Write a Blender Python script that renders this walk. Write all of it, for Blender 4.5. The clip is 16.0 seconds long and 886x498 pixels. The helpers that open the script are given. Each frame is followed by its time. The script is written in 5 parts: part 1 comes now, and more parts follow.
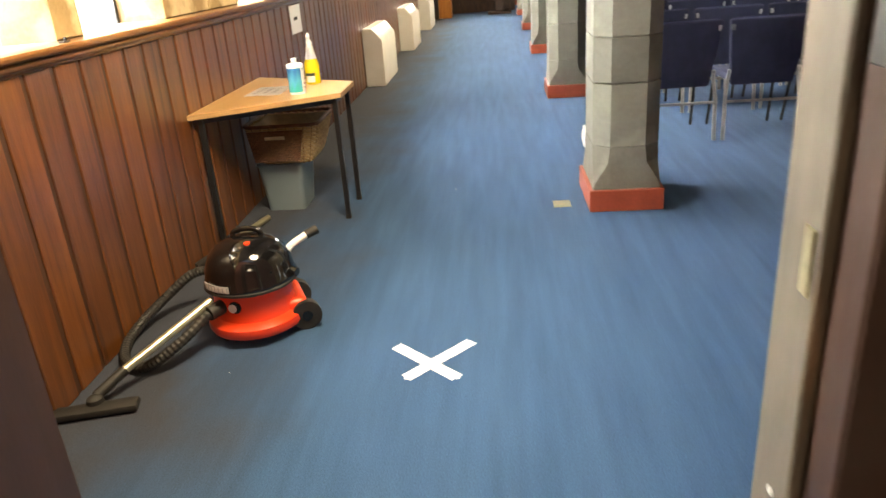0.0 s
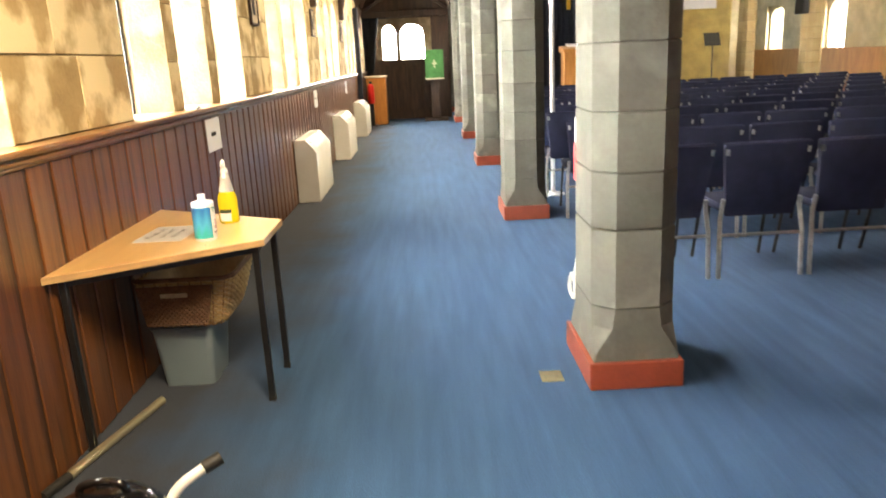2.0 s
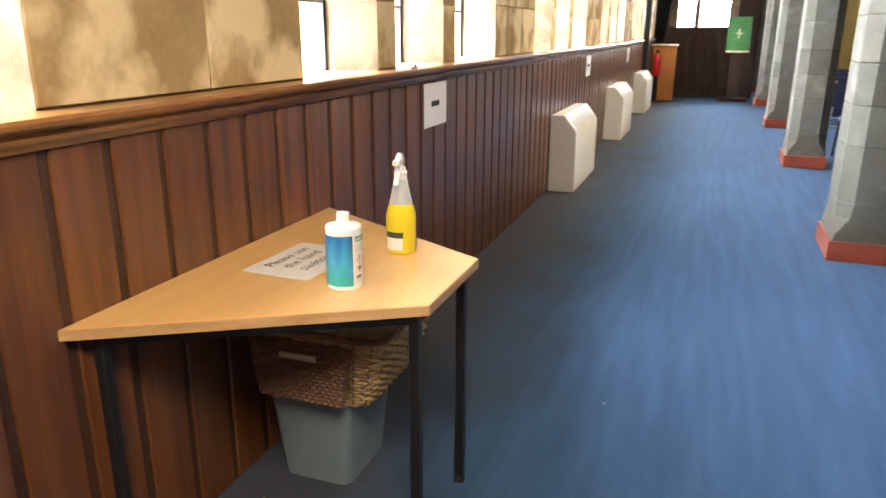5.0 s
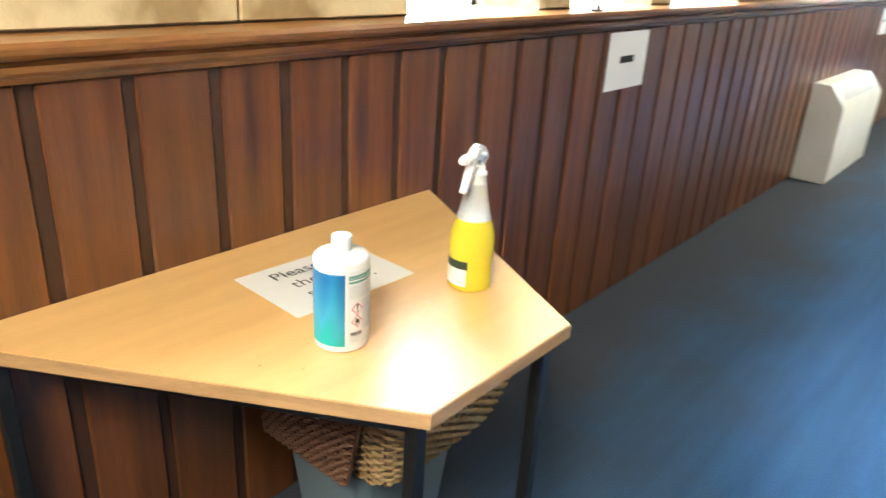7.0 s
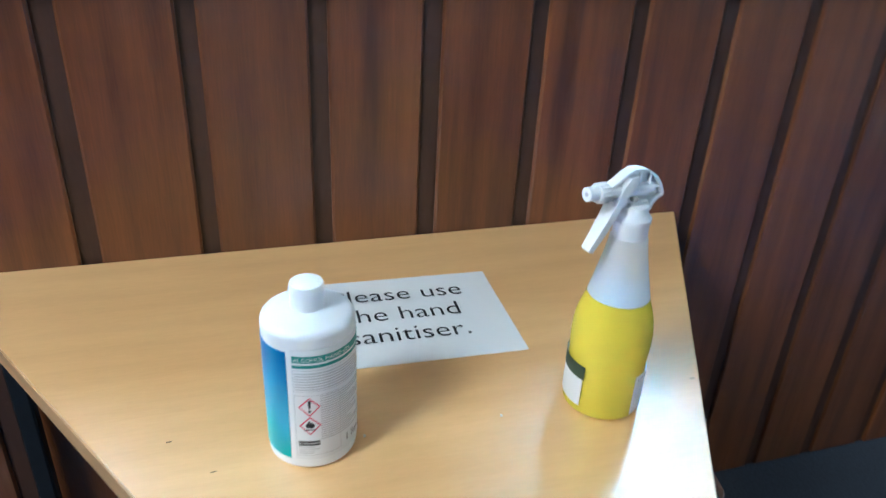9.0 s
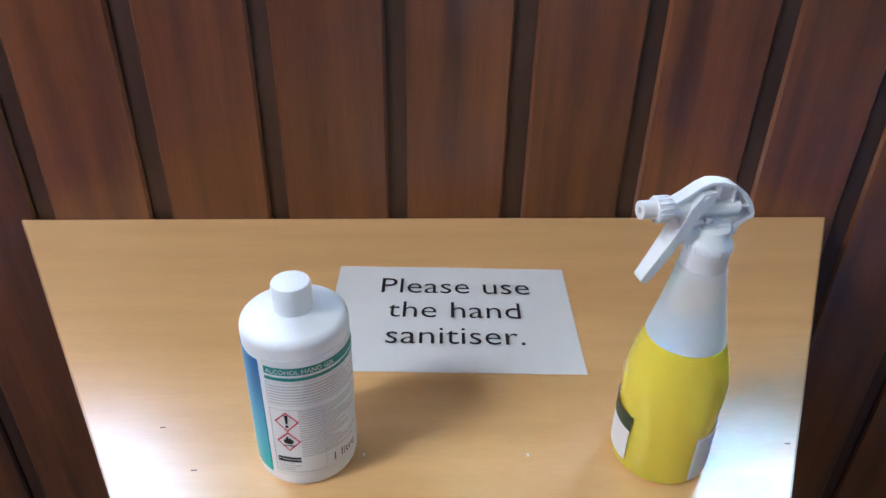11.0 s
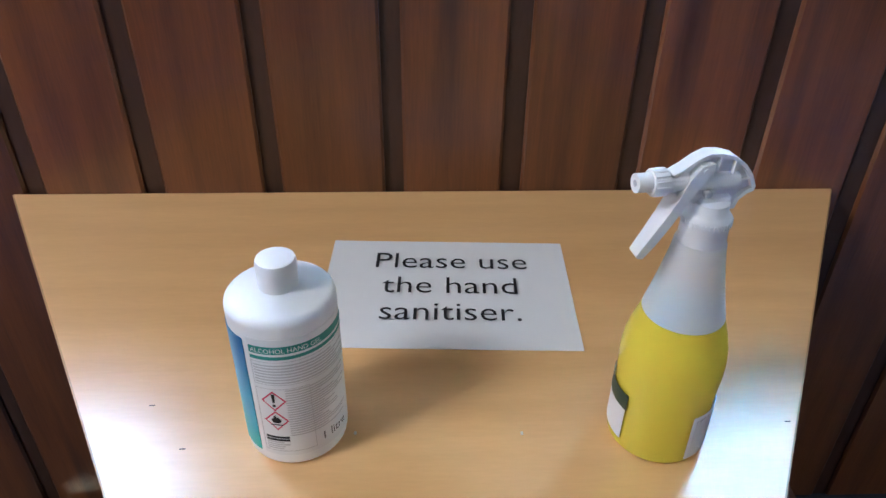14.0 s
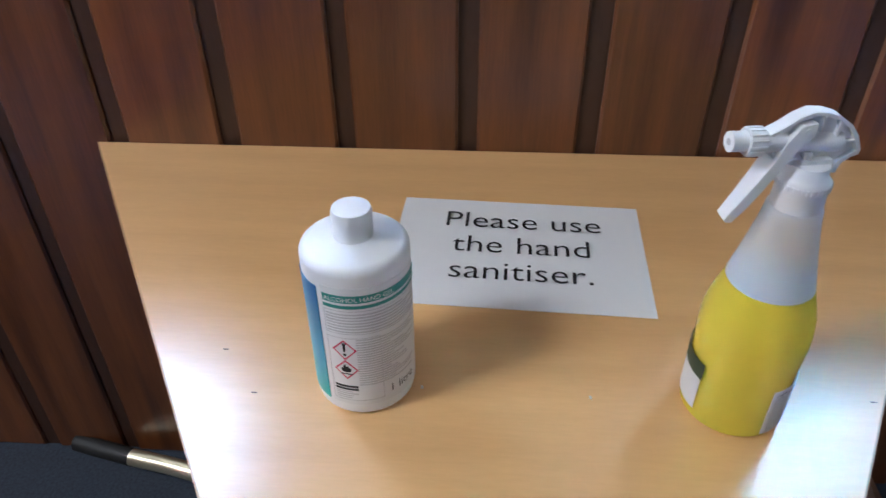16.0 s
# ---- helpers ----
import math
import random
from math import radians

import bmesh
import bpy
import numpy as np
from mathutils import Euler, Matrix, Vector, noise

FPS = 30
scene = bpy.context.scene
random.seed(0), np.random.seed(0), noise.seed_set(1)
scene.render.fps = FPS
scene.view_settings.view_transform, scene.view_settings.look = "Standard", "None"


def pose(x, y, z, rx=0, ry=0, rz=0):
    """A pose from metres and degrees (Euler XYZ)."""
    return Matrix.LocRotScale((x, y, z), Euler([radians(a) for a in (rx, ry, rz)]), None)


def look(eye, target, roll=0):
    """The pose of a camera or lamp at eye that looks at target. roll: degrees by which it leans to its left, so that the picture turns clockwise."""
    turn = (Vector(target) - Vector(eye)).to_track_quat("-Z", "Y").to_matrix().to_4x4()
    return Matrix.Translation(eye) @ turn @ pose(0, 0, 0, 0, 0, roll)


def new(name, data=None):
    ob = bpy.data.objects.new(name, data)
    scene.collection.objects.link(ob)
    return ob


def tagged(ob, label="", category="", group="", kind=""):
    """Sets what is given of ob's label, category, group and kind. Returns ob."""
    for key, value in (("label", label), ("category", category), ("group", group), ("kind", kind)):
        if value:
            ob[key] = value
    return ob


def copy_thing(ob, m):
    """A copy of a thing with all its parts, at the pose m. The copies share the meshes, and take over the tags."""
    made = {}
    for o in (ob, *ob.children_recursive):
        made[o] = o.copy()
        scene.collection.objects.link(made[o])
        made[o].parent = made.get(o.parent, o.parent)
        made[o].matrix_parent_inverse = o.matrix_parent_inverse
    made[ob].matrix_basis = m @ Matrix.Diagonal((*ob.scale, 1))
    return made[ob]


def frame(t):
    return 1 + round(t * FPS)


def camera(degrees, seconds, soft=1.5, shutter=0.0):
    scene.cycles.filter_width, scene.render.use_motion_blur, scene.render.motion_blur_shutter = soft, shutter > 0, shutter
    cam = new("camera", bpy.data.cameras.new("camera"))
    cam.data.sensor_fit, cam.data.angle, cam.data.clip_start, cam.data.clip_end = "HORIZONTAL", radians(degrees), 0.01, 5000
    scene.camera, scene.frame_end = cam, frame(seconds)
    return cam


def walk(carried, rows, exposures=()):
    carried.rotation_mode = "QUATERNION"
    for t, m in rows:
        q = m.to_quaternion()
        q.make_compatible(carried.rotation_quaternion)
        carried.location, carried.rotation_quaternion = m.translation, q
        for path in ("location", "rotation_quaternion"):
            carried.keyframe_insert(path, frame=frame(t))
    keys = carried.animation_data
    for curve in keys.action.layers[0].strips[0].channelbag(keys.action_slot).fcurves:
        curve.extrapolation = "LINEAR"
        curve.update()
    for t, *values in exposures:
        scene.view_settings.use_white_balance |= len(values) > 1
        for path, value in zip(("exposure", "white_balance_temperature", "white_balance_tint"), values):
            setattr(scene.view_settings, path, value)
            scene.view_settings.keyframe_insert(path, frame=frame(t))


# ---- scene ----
cam = camera(63.4, 16.0, 1.5, 0.5)
PATH = [
    (0, (1.603, -3.511, 1.397), (1.43, -1.667, 0.641), -4.3),
    (0.5, (1.551, -3.256, 1.392), (1.36, -1.415, 0.634), -1.3),
    (1, (1.501, -3.048, 1.388), (1.416, -1.194, 0.643), -0.2),
    (1.5, (1.434, -2.768, 1.417), (1.548, -0.874, 0.785), -1.2),
    (2, (1.434, -2.49, 1.432), (1.462, -0.557, 0.917), -2.8),
    (2.5, (1.446, -2.254, 1.449), (1.398, -0.307, 0.998), -1.4),
    (3, (1.387, -2.006, 1.485), (1.382, -0.050, 1.070), -0.1),
    (3.5, (1.337, -1.795, 1.454), (1.279, 0.158, 1.029), -0.8),
    (4, (1.332, -1.489, 1.414), (0.981, 0.431, 0.978), -1.0),
    (4.5, (1.353, -1.354, 1.401), (0.789, 0.503, 0.914), -0.7),
    (4.7, (1.328, -1.243, 1.37), (0.724, 0.586, 0.833), -0.5),
    (7, (1.288, -0.251, 1.368), (0.121, 1.176, 0.594), 3.4),
    (7.5, (1.243, -0.078, 1.350), (-0.162, 1.083, 0.522), 1.2),
    (8, (1.257, 0.186, 1.327), (-0.341, 0.965, 0.411), 0.8),
    (8.5, (1.192, 0.307, 1.303), (-0.435, 1.002, 0.370), 1.1),
    (9, (1.081, 0.413, 1.281), (-0.605, 0.964, 0.358), 3.0),
    (11.5, (0.975, 0.583, 1.266), (-0.708, 0.62, 0.186), 0.4),
    (12, (0.977, 0.592, 1.264), (-0.695, 0.614, 0.166), 0.5),
    (12.5, (0.975, 0.592, 1.263), (-0.704, 0.631, 0.177), 0.2),
    (13, (0.966, 0.59, 1.255), (-0.692, 0.644, 0.138), 0.6),
    (13.5, (0.963, 0.584, 1.258), (-0.693, 0.636, 0.138), 0.7),
    (14, (0.959, 0.589, 1.26), (-0.7, 0.655, 0.144), 0.7),
    (14.5, (0.959, 0.592, 1.259), (-0.694, 0.633, 0.134), 0.5),
    (15, (0.964, 0.586, 1.261), (-0.683, 0.659, 0.129), 0.5),
    (15.5, (0.962, 0.579, 1.245), (-0.65, 0.581, 0.061), 0.5),
    (16, (0.957, 0.578, 1.246), (-0.647, 0.473, 0.056), -0.4),
]
walk(cam, [(t, look(eye, target, roll)) for t, eye, target, roll in PATH],
     [(0.0, 2.35, 7700, 10), (1.5, 2.4, 7700, 10), (2.4, 2.1, 7400, 9), (3.0, 1.85, 6500, 10), (4.7, 1.85, 6600, 13), (7.0, 2.3, 5700, 3),
      (8.0, 1.95, 4500, 0), (9.0, 1.65, 4300, 2), (11.5, 1.35, 4600, 12), (16.0, 1.15, 4650, 13)])

# ---- world and lights ----
world = bpy.data.worlds.new("world")
world.use_nodes = True
scene.world = world
wn = world.node_tree.nodes
sky = wn.new("ShaderNodeTexSky")
sky.sky_type = 'NISHITA'
sky.sun_disc = False
sky.sun_elevation = radians(35)
sky.sun_rotation = radians(200)
world.node_tree.links.new(sky.outputs[0], wn["Background"].inputs[0])
wn["Background"].inputs[1].default_value = 0.12


def area(name, m, sx, sy, power, col=(1, 1, 1), spread=180):
    li = bpy.data.lights.new(name, 'AREA')
    li.shape, li.size, li.size_y, li.energy, li.color = 'RECTANGLE', sx, sy, power, col
    li.spread = radians(spread)
    ob = new(name, li)
    ob.matrix_world = m
    return ob


DAY = (0.93, 0.97, 1.0)
BAY = 3.4
SKY_W = 540
for k in range(-1, 5):
    cy = 2.255 + BAY * k
    if cy + 1.2 < 15.6:
        area("sky_light", look((-0.95, cy, 2.30), (1.0, cy, 2.05)), 3.35, 2.8, SKY_W if k >= 0 else 0.6 * SKY_W, DAY)
for k in range(6):
    cy = 2.2 + BAY * k
    area("sky_light", look((13.2, cy, 1.9), (8.0, cy, 1.7)), 2.2, 1.5, 170, DAY)
# fill lamps added high in the nave; no clerestory windows are built there
for k in range(4):
    area("clerestory_light", look((10.35, 1.5 + 4.6 * k, 5.3), (5.0, 1.5 + 4.6 * k, 2.0)), 2.2, 1.4, 32, (1.0, 0.95, 0.86))
area("sky_light", look((1.0, 16.6, 1.85), (1.0, 10.0, 1.6)), 1.3, 0.9, 60, DAY)


def spot_lamp(x, y, z, power):
    # warm aisle spots, turned to the stone wall
    li = bpy.data.lights.new("spot_bulb", 'SPOT')
    li.energy, li.color, li.spot_size, li.spot_blend, li.shadow_soft_size = power, (1.0, 0.84, 0.60), radians(130), 0.8, 0.45
    ob = new("spot_bulb", li)
    ob.matrix_world = look((x, y, z), (x - 1.0, y + 0.3, z - 1.2))


# ---- materials ----
def mat(name, col, rough=0.6, metal=0.0, col2=None, scale=8.0, stretch=(1, 1, 1), fine=60.0, bump=0.05, obj=0.0,
        mix=0.5, spec=0.5, coat=0.0, blotch=None, blotch_scale=1.5, blotch_at=0.55, blotch_w=0.12, dist=0.01, coat_rough=0.28):
    m = bpy.data.materials.new(name)
    m.use_nodes = True
    nt = m.node_tree
    N, L = nt.nodes, nt.links
    b = N["Principled BSDF"]
    b.inputs["Roughness"].default_value = rough
    b.inputs["Metallic"].default_value = metal
    b.inputs["Specular IOR Level"].default_value = spec
    b.inputs["Coat Weight"].default_value = coat
    b.inputs["Coat Roughness"].default_value = coat_rough
    tc = N.new("ShaderNodeTexCoord")
    mp = N.new("ShaderNodeMapping")
    mp.inputs["Scale"].default_value = stretch
    L.new(tc.outputs["Object"], mp.inputs[0])
    oi = N.new("ShaderNodeObjectInfo")
    sh = N.new("ShaderNodeVectorMath")
    sh.operation = 'ADD'
    sc = N.new("ShaderNodeMath")
    sc.operation = 'MULTIPLY'
    sc.inputs[1].default_value = 37.0
    L.new(oi.outputs["Random"], sc.inputs[0])
    L.new(mp.outputs[0], sh.inputs[0])
    L.new(sc.outputs[0], sh.inputs[1])
    n1 = N.new("ShaderNodeTexNoise")
    n1.inputs["Scale"].default_value = scale
    n1.inputs["Detail"].default_value = 5
    n2 = N.new("ShaderNodeTexNoise")
    n2.inputs["Scale"].default_value = fine
    n2.inputs["Detail"].default_value = 3
    L.new(sh.outputs[0], n1.inputs[0])
    L.new(sh.outputs[0], n2.inputs[0])
    c2 = col2 or tuple(v * 0.72 for v in col)
    rp = N.new("ShaderNodeValToRGB")
    rp.color_ramp.elements[0].position, rp.color_ramp.elements[1].position = 0.5 - 0.25 * mix * 1.2, 0.5 + 0.25 * mix * 1.2
    rp.color_ramp.elements[0].color = (*c2, 1)
    rp.color_ramp.elements[1].color = (*col, 1)
    ad = N.new("ShaderNodeMath")
    ad.operation = 'MULTIPLY_ADD'
    ad.inputs[1].default_value, ad.inputs[2].default_value = 0.35, -0.175
    L.new(n2.outputs[0], ad.inputs[0])
    su = N.new("ShaderNodeMath")
    su.operation = 'ADD'
    L.new(n1.outputs[0], su.inputs[0])
    L.new(ad.outputs[0], su.inputs[1])
    L.new(su.outputs[0], rp.inputs[0])
    out = rp.outputs[0]
    if blotch:
        n3 = N.new("ShaderNodeTexNoise")
        n3.inputs["Scale"].default_value = blotch_scale
        n3.inputs["Detail"].default_value = 4
        L.new(sh.outputs[0], n3.inputs[0])
        r3 = N.new("ShaderNodeValToRGB")
        r3.color_ramp.elements[0].position, r3.color_ramp.elements[1].position = blotch_at, blotch_at + blotch_w
        L.new(n3.outputs[0], r3.inputs[0])
        mx = N.new("ShaderNodeMix")
        mx.data_type = 'RGBA'
        L.new(r3.outputs[0], mx.inputs[0])
        L.new(out, mx.inputs[6])
        mx.inputs[7].default_value = (*blotch, 1)
        out = mx.outputs[2]
    if obj:
        hv = N.new("ShaderNodeHueSaturation")
        ov = N.new("ShaderNodeMath")
        ov.operation = 'MULTIPLY_ADD'
        ov.inputs[1].default_value, ov.inputs[2].default_value = obj, 1 - obj / 2
        L.new(oi.outputs["Random"], ov.inputs[0])
        L.new(ov.outputs[0], hv.inputs["Value"])
        L.new(out, hv.inputs["Color"])
        out = hv.outputs[0]
    L.new(out, b.inputs["Base Color"])
    if bump:
        bp = N.new("ShaderNodeBump")
        bp.inputs["Strength"].default_value = min(1.0, bump * 4)
        bp.inputs["Distance"].default_value = dist
        L.new(su.outputs[0], bp.inputs["Height"])
        L.new(bp.outputs[0], b.inputs["Normal"])
    return m


def plain(name, col, rough=0.5, metal=0.0, trans=0.0, ior=1.45, coat=0.0, sub=0.0):
    m = bpy.data.materials.new(name)
    m.use_nodes = True
    b = m.node_tree.nodes["Principled BSDF"]
    b.inputs["Base Color"].default_value = (*col, 1)
    b.inputs["Roughness"].default_value = rough
    b.inputs["Metallic"].default_value = metal
    b.inputs["Transmission Weight"].default_value = trans
    b.inputs["IOR"].default_value = ior
    b.inputs["Coat Weight"].default_value = coat
    if sub:
        b.inputs["Subsurface Weight"].default_value = sub
        b.inputs["Subsurface Radius"].default_value = (0.03, 0.03, 0.02)
        b.inputs["Subsurface Scale"].default_value = 0.3
    return m


STONE = mat("sandstone", (0.45, 0.325, 0.16), 0.9, scale=5, col2=(0.30, 0.205, 0.095), fine=55, bump=0.18, obj=0.3, mix=0.8,
            blotch=(0.70, 0.575, 0.35), blotch_scale=3.4, blotch_at=0.455, blotch_w=0.11)
# base colour darkened so the reveals don't burn out beside the window lamps
REVEAL = mat("darkened_reveal_stone", (0.29, 0.22, 0.135), 0.9, scale=6, col2=(0.17, 0.125, 0.075), fine=60, bump=0.12, obj=0.25,
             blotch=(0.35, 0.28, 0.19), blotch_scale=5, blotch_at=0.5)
# far arcade stone with the warm golden nave light put into its colour
FARSTONE_LIT = mat("warm_lit_far_stone", (0.50, 0.375, 0.185), 0.9, scale=3, col2=(0.44, 0.31, 0.14), fine=40, bump=0.1, obj=0.2)
MORTAR = mat("lime_mortar", (0.36, 0.265, 0.14), 0.95, scale=14, fine=90, bump=0.12)
PILLAR = mat("grey_pillar_stone", (0.138, 0.137, 0.113), 0.85, scale=4, col2=(0.092, 0.090, 0.073), fine=45, bump=0.14, obj=0.3, mix=0.8,
             blotch=(0.175, 0.170, 0.145), blotch_scale=3.2, blotch_at=0.56)
PJOINT = mat("dark_joint", (0.085, 0.083, 0.068), 0.95, scale=20, bump=0.08)
WOOD = mat("stained_pine_board", (0.185, 0.064, 0.015), 0.36, scale=3.2, col2=(0.072, 0.024, 0.008), stretch=(9, 9, 0.55), fine=40, bump=0.03,
           obj=0.4, mix=0.9, coat=0.55, coat_rough=0.25, blotch=(0.040, 0.015, 0.008), blotch_scale=1.5, blotch_at=0.60, blotch_w=0.16)
RAIL = mat("varnished_rail", (0.33, 0.145, 0.045), 0.25, scale=3, col2=(0.17, 0.065, 0.02), stretch=(6, 0.7, 6), fine=30, bump=0.03, coat=0.5)
GROOVE = mat("dark_groove", (0.055, 0.024, 0.012), 0.5, scale=6, stretch=(4, 4, 0.7), bump=0.02)
DARKWOOD = mat("dark_oak", (0.050, 0.024, 0.014), 0.5, scale=3, col2=(0.022, 0.011, 0.007), stretch=(5, 5, 0.8), fine=35, bump=0.04, obj=0.3)
ROOFWOOD = mat("dark_roof_boards", (0.055, 0.028, 0.018), 0.6, scale=3, col2=(0.025, 0.012, 0.008), stretch=(5, 0.7, 5), bump=0.04)
SKIRT = mat("red_brown_plinth_paint", (0.30, 0.060, 0.028), 0.4, scale=5, col2=(0.22, 0.042, 0.020), bump=0.02, obj=0.1)
JAMBW = mat("worn_beige_jamb_paint", (0.15, 0.125, 0.09), 0.5, scale=4, stretch=(5, 5, 0.8), bump=0.03, blotch=(0.2, 0.13, 0.075), blotch_scale=3, blotch_at=0.62)
JAMBD = mat("dark_brown_jamb", (0.055, 0.026, 0.016), 0.45, scale=4, stretch=(5, 5, 0.8), bump=0.03)
PINK = mat("pink_wall_paint", (0.38, 0.15, 0.11), 0.7, scale=5, bump=0.04)
PLASTER = mat("cream_plaster", (0.62, 0.50, 0.30), 0.9, scale=3, bump=0.06, blotch=(0.52, 0.40, 0.22), blotch_scale=1.2)
YELLOWW = mat("ochre_east_wall", (0.58, 0.42, 0.14), 0.9, scale=3, bump=0.06)
BEECH = mat("beech_laminate", (0.80, 0.50, 0.20), 0.30, scale=3.0, col2=(0.66, 0.385, 0.14), stretch=(7, 0.8, 1), fine=50, bump=0.006, mix=0.9, spec=0.8, coat=1.0, coat_rough=0.30)
BEECHEDGE = mat("beech_edge_band", (0.55, 0.34, 0.16), 0.4, scale=6, stretch=(1, 1, 8), bump=0.01)
BLACKM = mat("black_powder_coat", (0.012, 0.012, 0.013), 0.4, scale=60, bump=0.02)
CHROME = plain("satin_chrome", (0.74, 0.68, 0.48), 0.30, 0.85)
STEELG = mat("brushed_leg_metal", (0.55, 0.53, 0.48), 0.3, metal=0.9, scale=20, bump=0.01)
NAVY = mat("navy_chair_fabric", (0.010, 0.013, 0.042), 0.85, scale=12, col2=(0.006, 0.008, 0.028), fine=400, bump=0.08, obj=0.2)
NAVYP = plain("navy_piping", (0.020, 0.026, 0.075), 0.6)
WHITEM = mat("white_heater_paint", (0.80, 0.79, 0.74), 0.4, scale=4, col2=(0.74, 0.73, 0.67), bump=0.01)
GRILLE = mat("grey_grille", (0.40, 0.40, 0.38), 0.5, scale=20, bump=0.02)
PAPER = mat("white_paper", (0.82, 0.82, 0.82), 0.6, scale=5, col2=(0.79, 0.79, 0.80), bump=0.008)
LAMINATE = mat("laminated_white_paper", (0.80, 0.80, 0.80), 0.5, scale=5, col2=(0.77, 0.77, 0.78), bump=0.004, coat=1.0, coat_rough=0.10)
INK = plain("black_ink", (0.012, 0.012, 0.014), 0.7)
GREYINK = plain("grey_ink", (0.50, 0.50, 0.52), 0.7)
REDINK = plain("crimson_ink", (0.55, 0.05, 0.12), 0.6)
HDPE = plain("white_bottle_plastic", (0.80, 0.81, 0.83), 0.32, sub=0.15)
LABELW = plain("white_label", (0.74, 0.75, 0.77), 0.4)
TEALINK = plain("teal_ink", (0.04, 0.24, 0.21), 0.45)
SPRAYW = plain("white_trigger_plastic", (0.82, 0.83, 0.84), 0.35, sub=0.1)
FROST = plain("frosted_clear_plastic", (0.86, 0.90, 0.93), 0.36, trans=0.60, ior=1.2, sub=0.2)
YELLOW = plain("yellow_detergent", (0.95, 0.79, 0.05), 0.22, trans=0.28, ior=1.25, sub=0.4, coat=0.3)
DARKGREEN = plain("dark_green_label", (0.035, 0.055, 0.03), 0.5)
REDP = plain("red_vacuum_plastic", (0.78, 0.055, 0.018), 0.3, coat=0.3)
BLACKG = plain("glossy_black_plastic", (0.006, 0.006, 0.007), 0.12, coat=0.5)
RUBBER = mat("black_rubber", (0.018, 0.017, 0.016), 0.6, scale=40, bump=0.05)
WHITEP = plain("white_plastic", (0.75, 0.75, 0.72), 0.35)
TUBP = plain("milky_box_plastic", (0.30, 0.39, 0.45), 0.35, trans=0.5, ior=1.15)
WICKER = mat("pale_wicker", (0.56, 0.40, 0.19), 0.6, scale=30, col2=(0.38, 0.25, 0.11), bump=0.06)
WICKERD = mat("brown_wicker", (0.17, 0.075, 0.032), 0.55, scale=30, col2=(0.10, 0.042, 0.018), bump=0.06)
LINER = mat("cream_cloth", (0.62, 0.52, 0.38), 0.9, scale=12, bump=0.08)
TAPE = mat("white_floor_tape", (0.82, 0.82, 0.84), 0.5, scale=25, bump=0.03)
BRASS = mat("dull_brass", (0.46, 0.40, 0.24), 0.35, metal=0.7, scale=20, bump=0.03)
TURQ = plain("turquoise_plastic", (0.012, 0.21, 0.27), 0.45, sub=0.1)
TEALG = plain("teal_glass", (0.02, 0.40, 0.38), 0.1, trans=0.9)
GLASS = plain("window_glass", (0.97, 0.98, 0.98), 0.03, trans=1.0, ior=1.02)
LEAD = plain("dark_lead", (0.05, 0.05, 0.052), 0.5, 0.5)
CURTAIN = mat("dark_blue_curtain", (0.012, 0.016, 0.030), 0.9, scale=10, bump=0.08)
BLACKC = mat("black_curtain", (0.012, 0.013, 0.018), 0.9, scale=10, bump=0.08)
GOLD = plain("gold_paint", (0.75, 0.42, 0.04), 0.35, 0.3)
ORANGEW = mat("orange_oak", (0.46, 0.19, 0.045), 0.4, scale=3, col2=(0.34, 0.13, 0.03), stretch=(5, 5, 0.8), bump=0.02)
GREENC = mat("green_banner_cloth", (0.055, 0.20, 0.055), 0.8, scale=10, bump=0.05)
REDX = plain("red_enamel", (0.55, 0.02, 0.015), 0.3)
WHITEC = plain("white_cord", (0.78, 0.78, 0.76), 0.5)


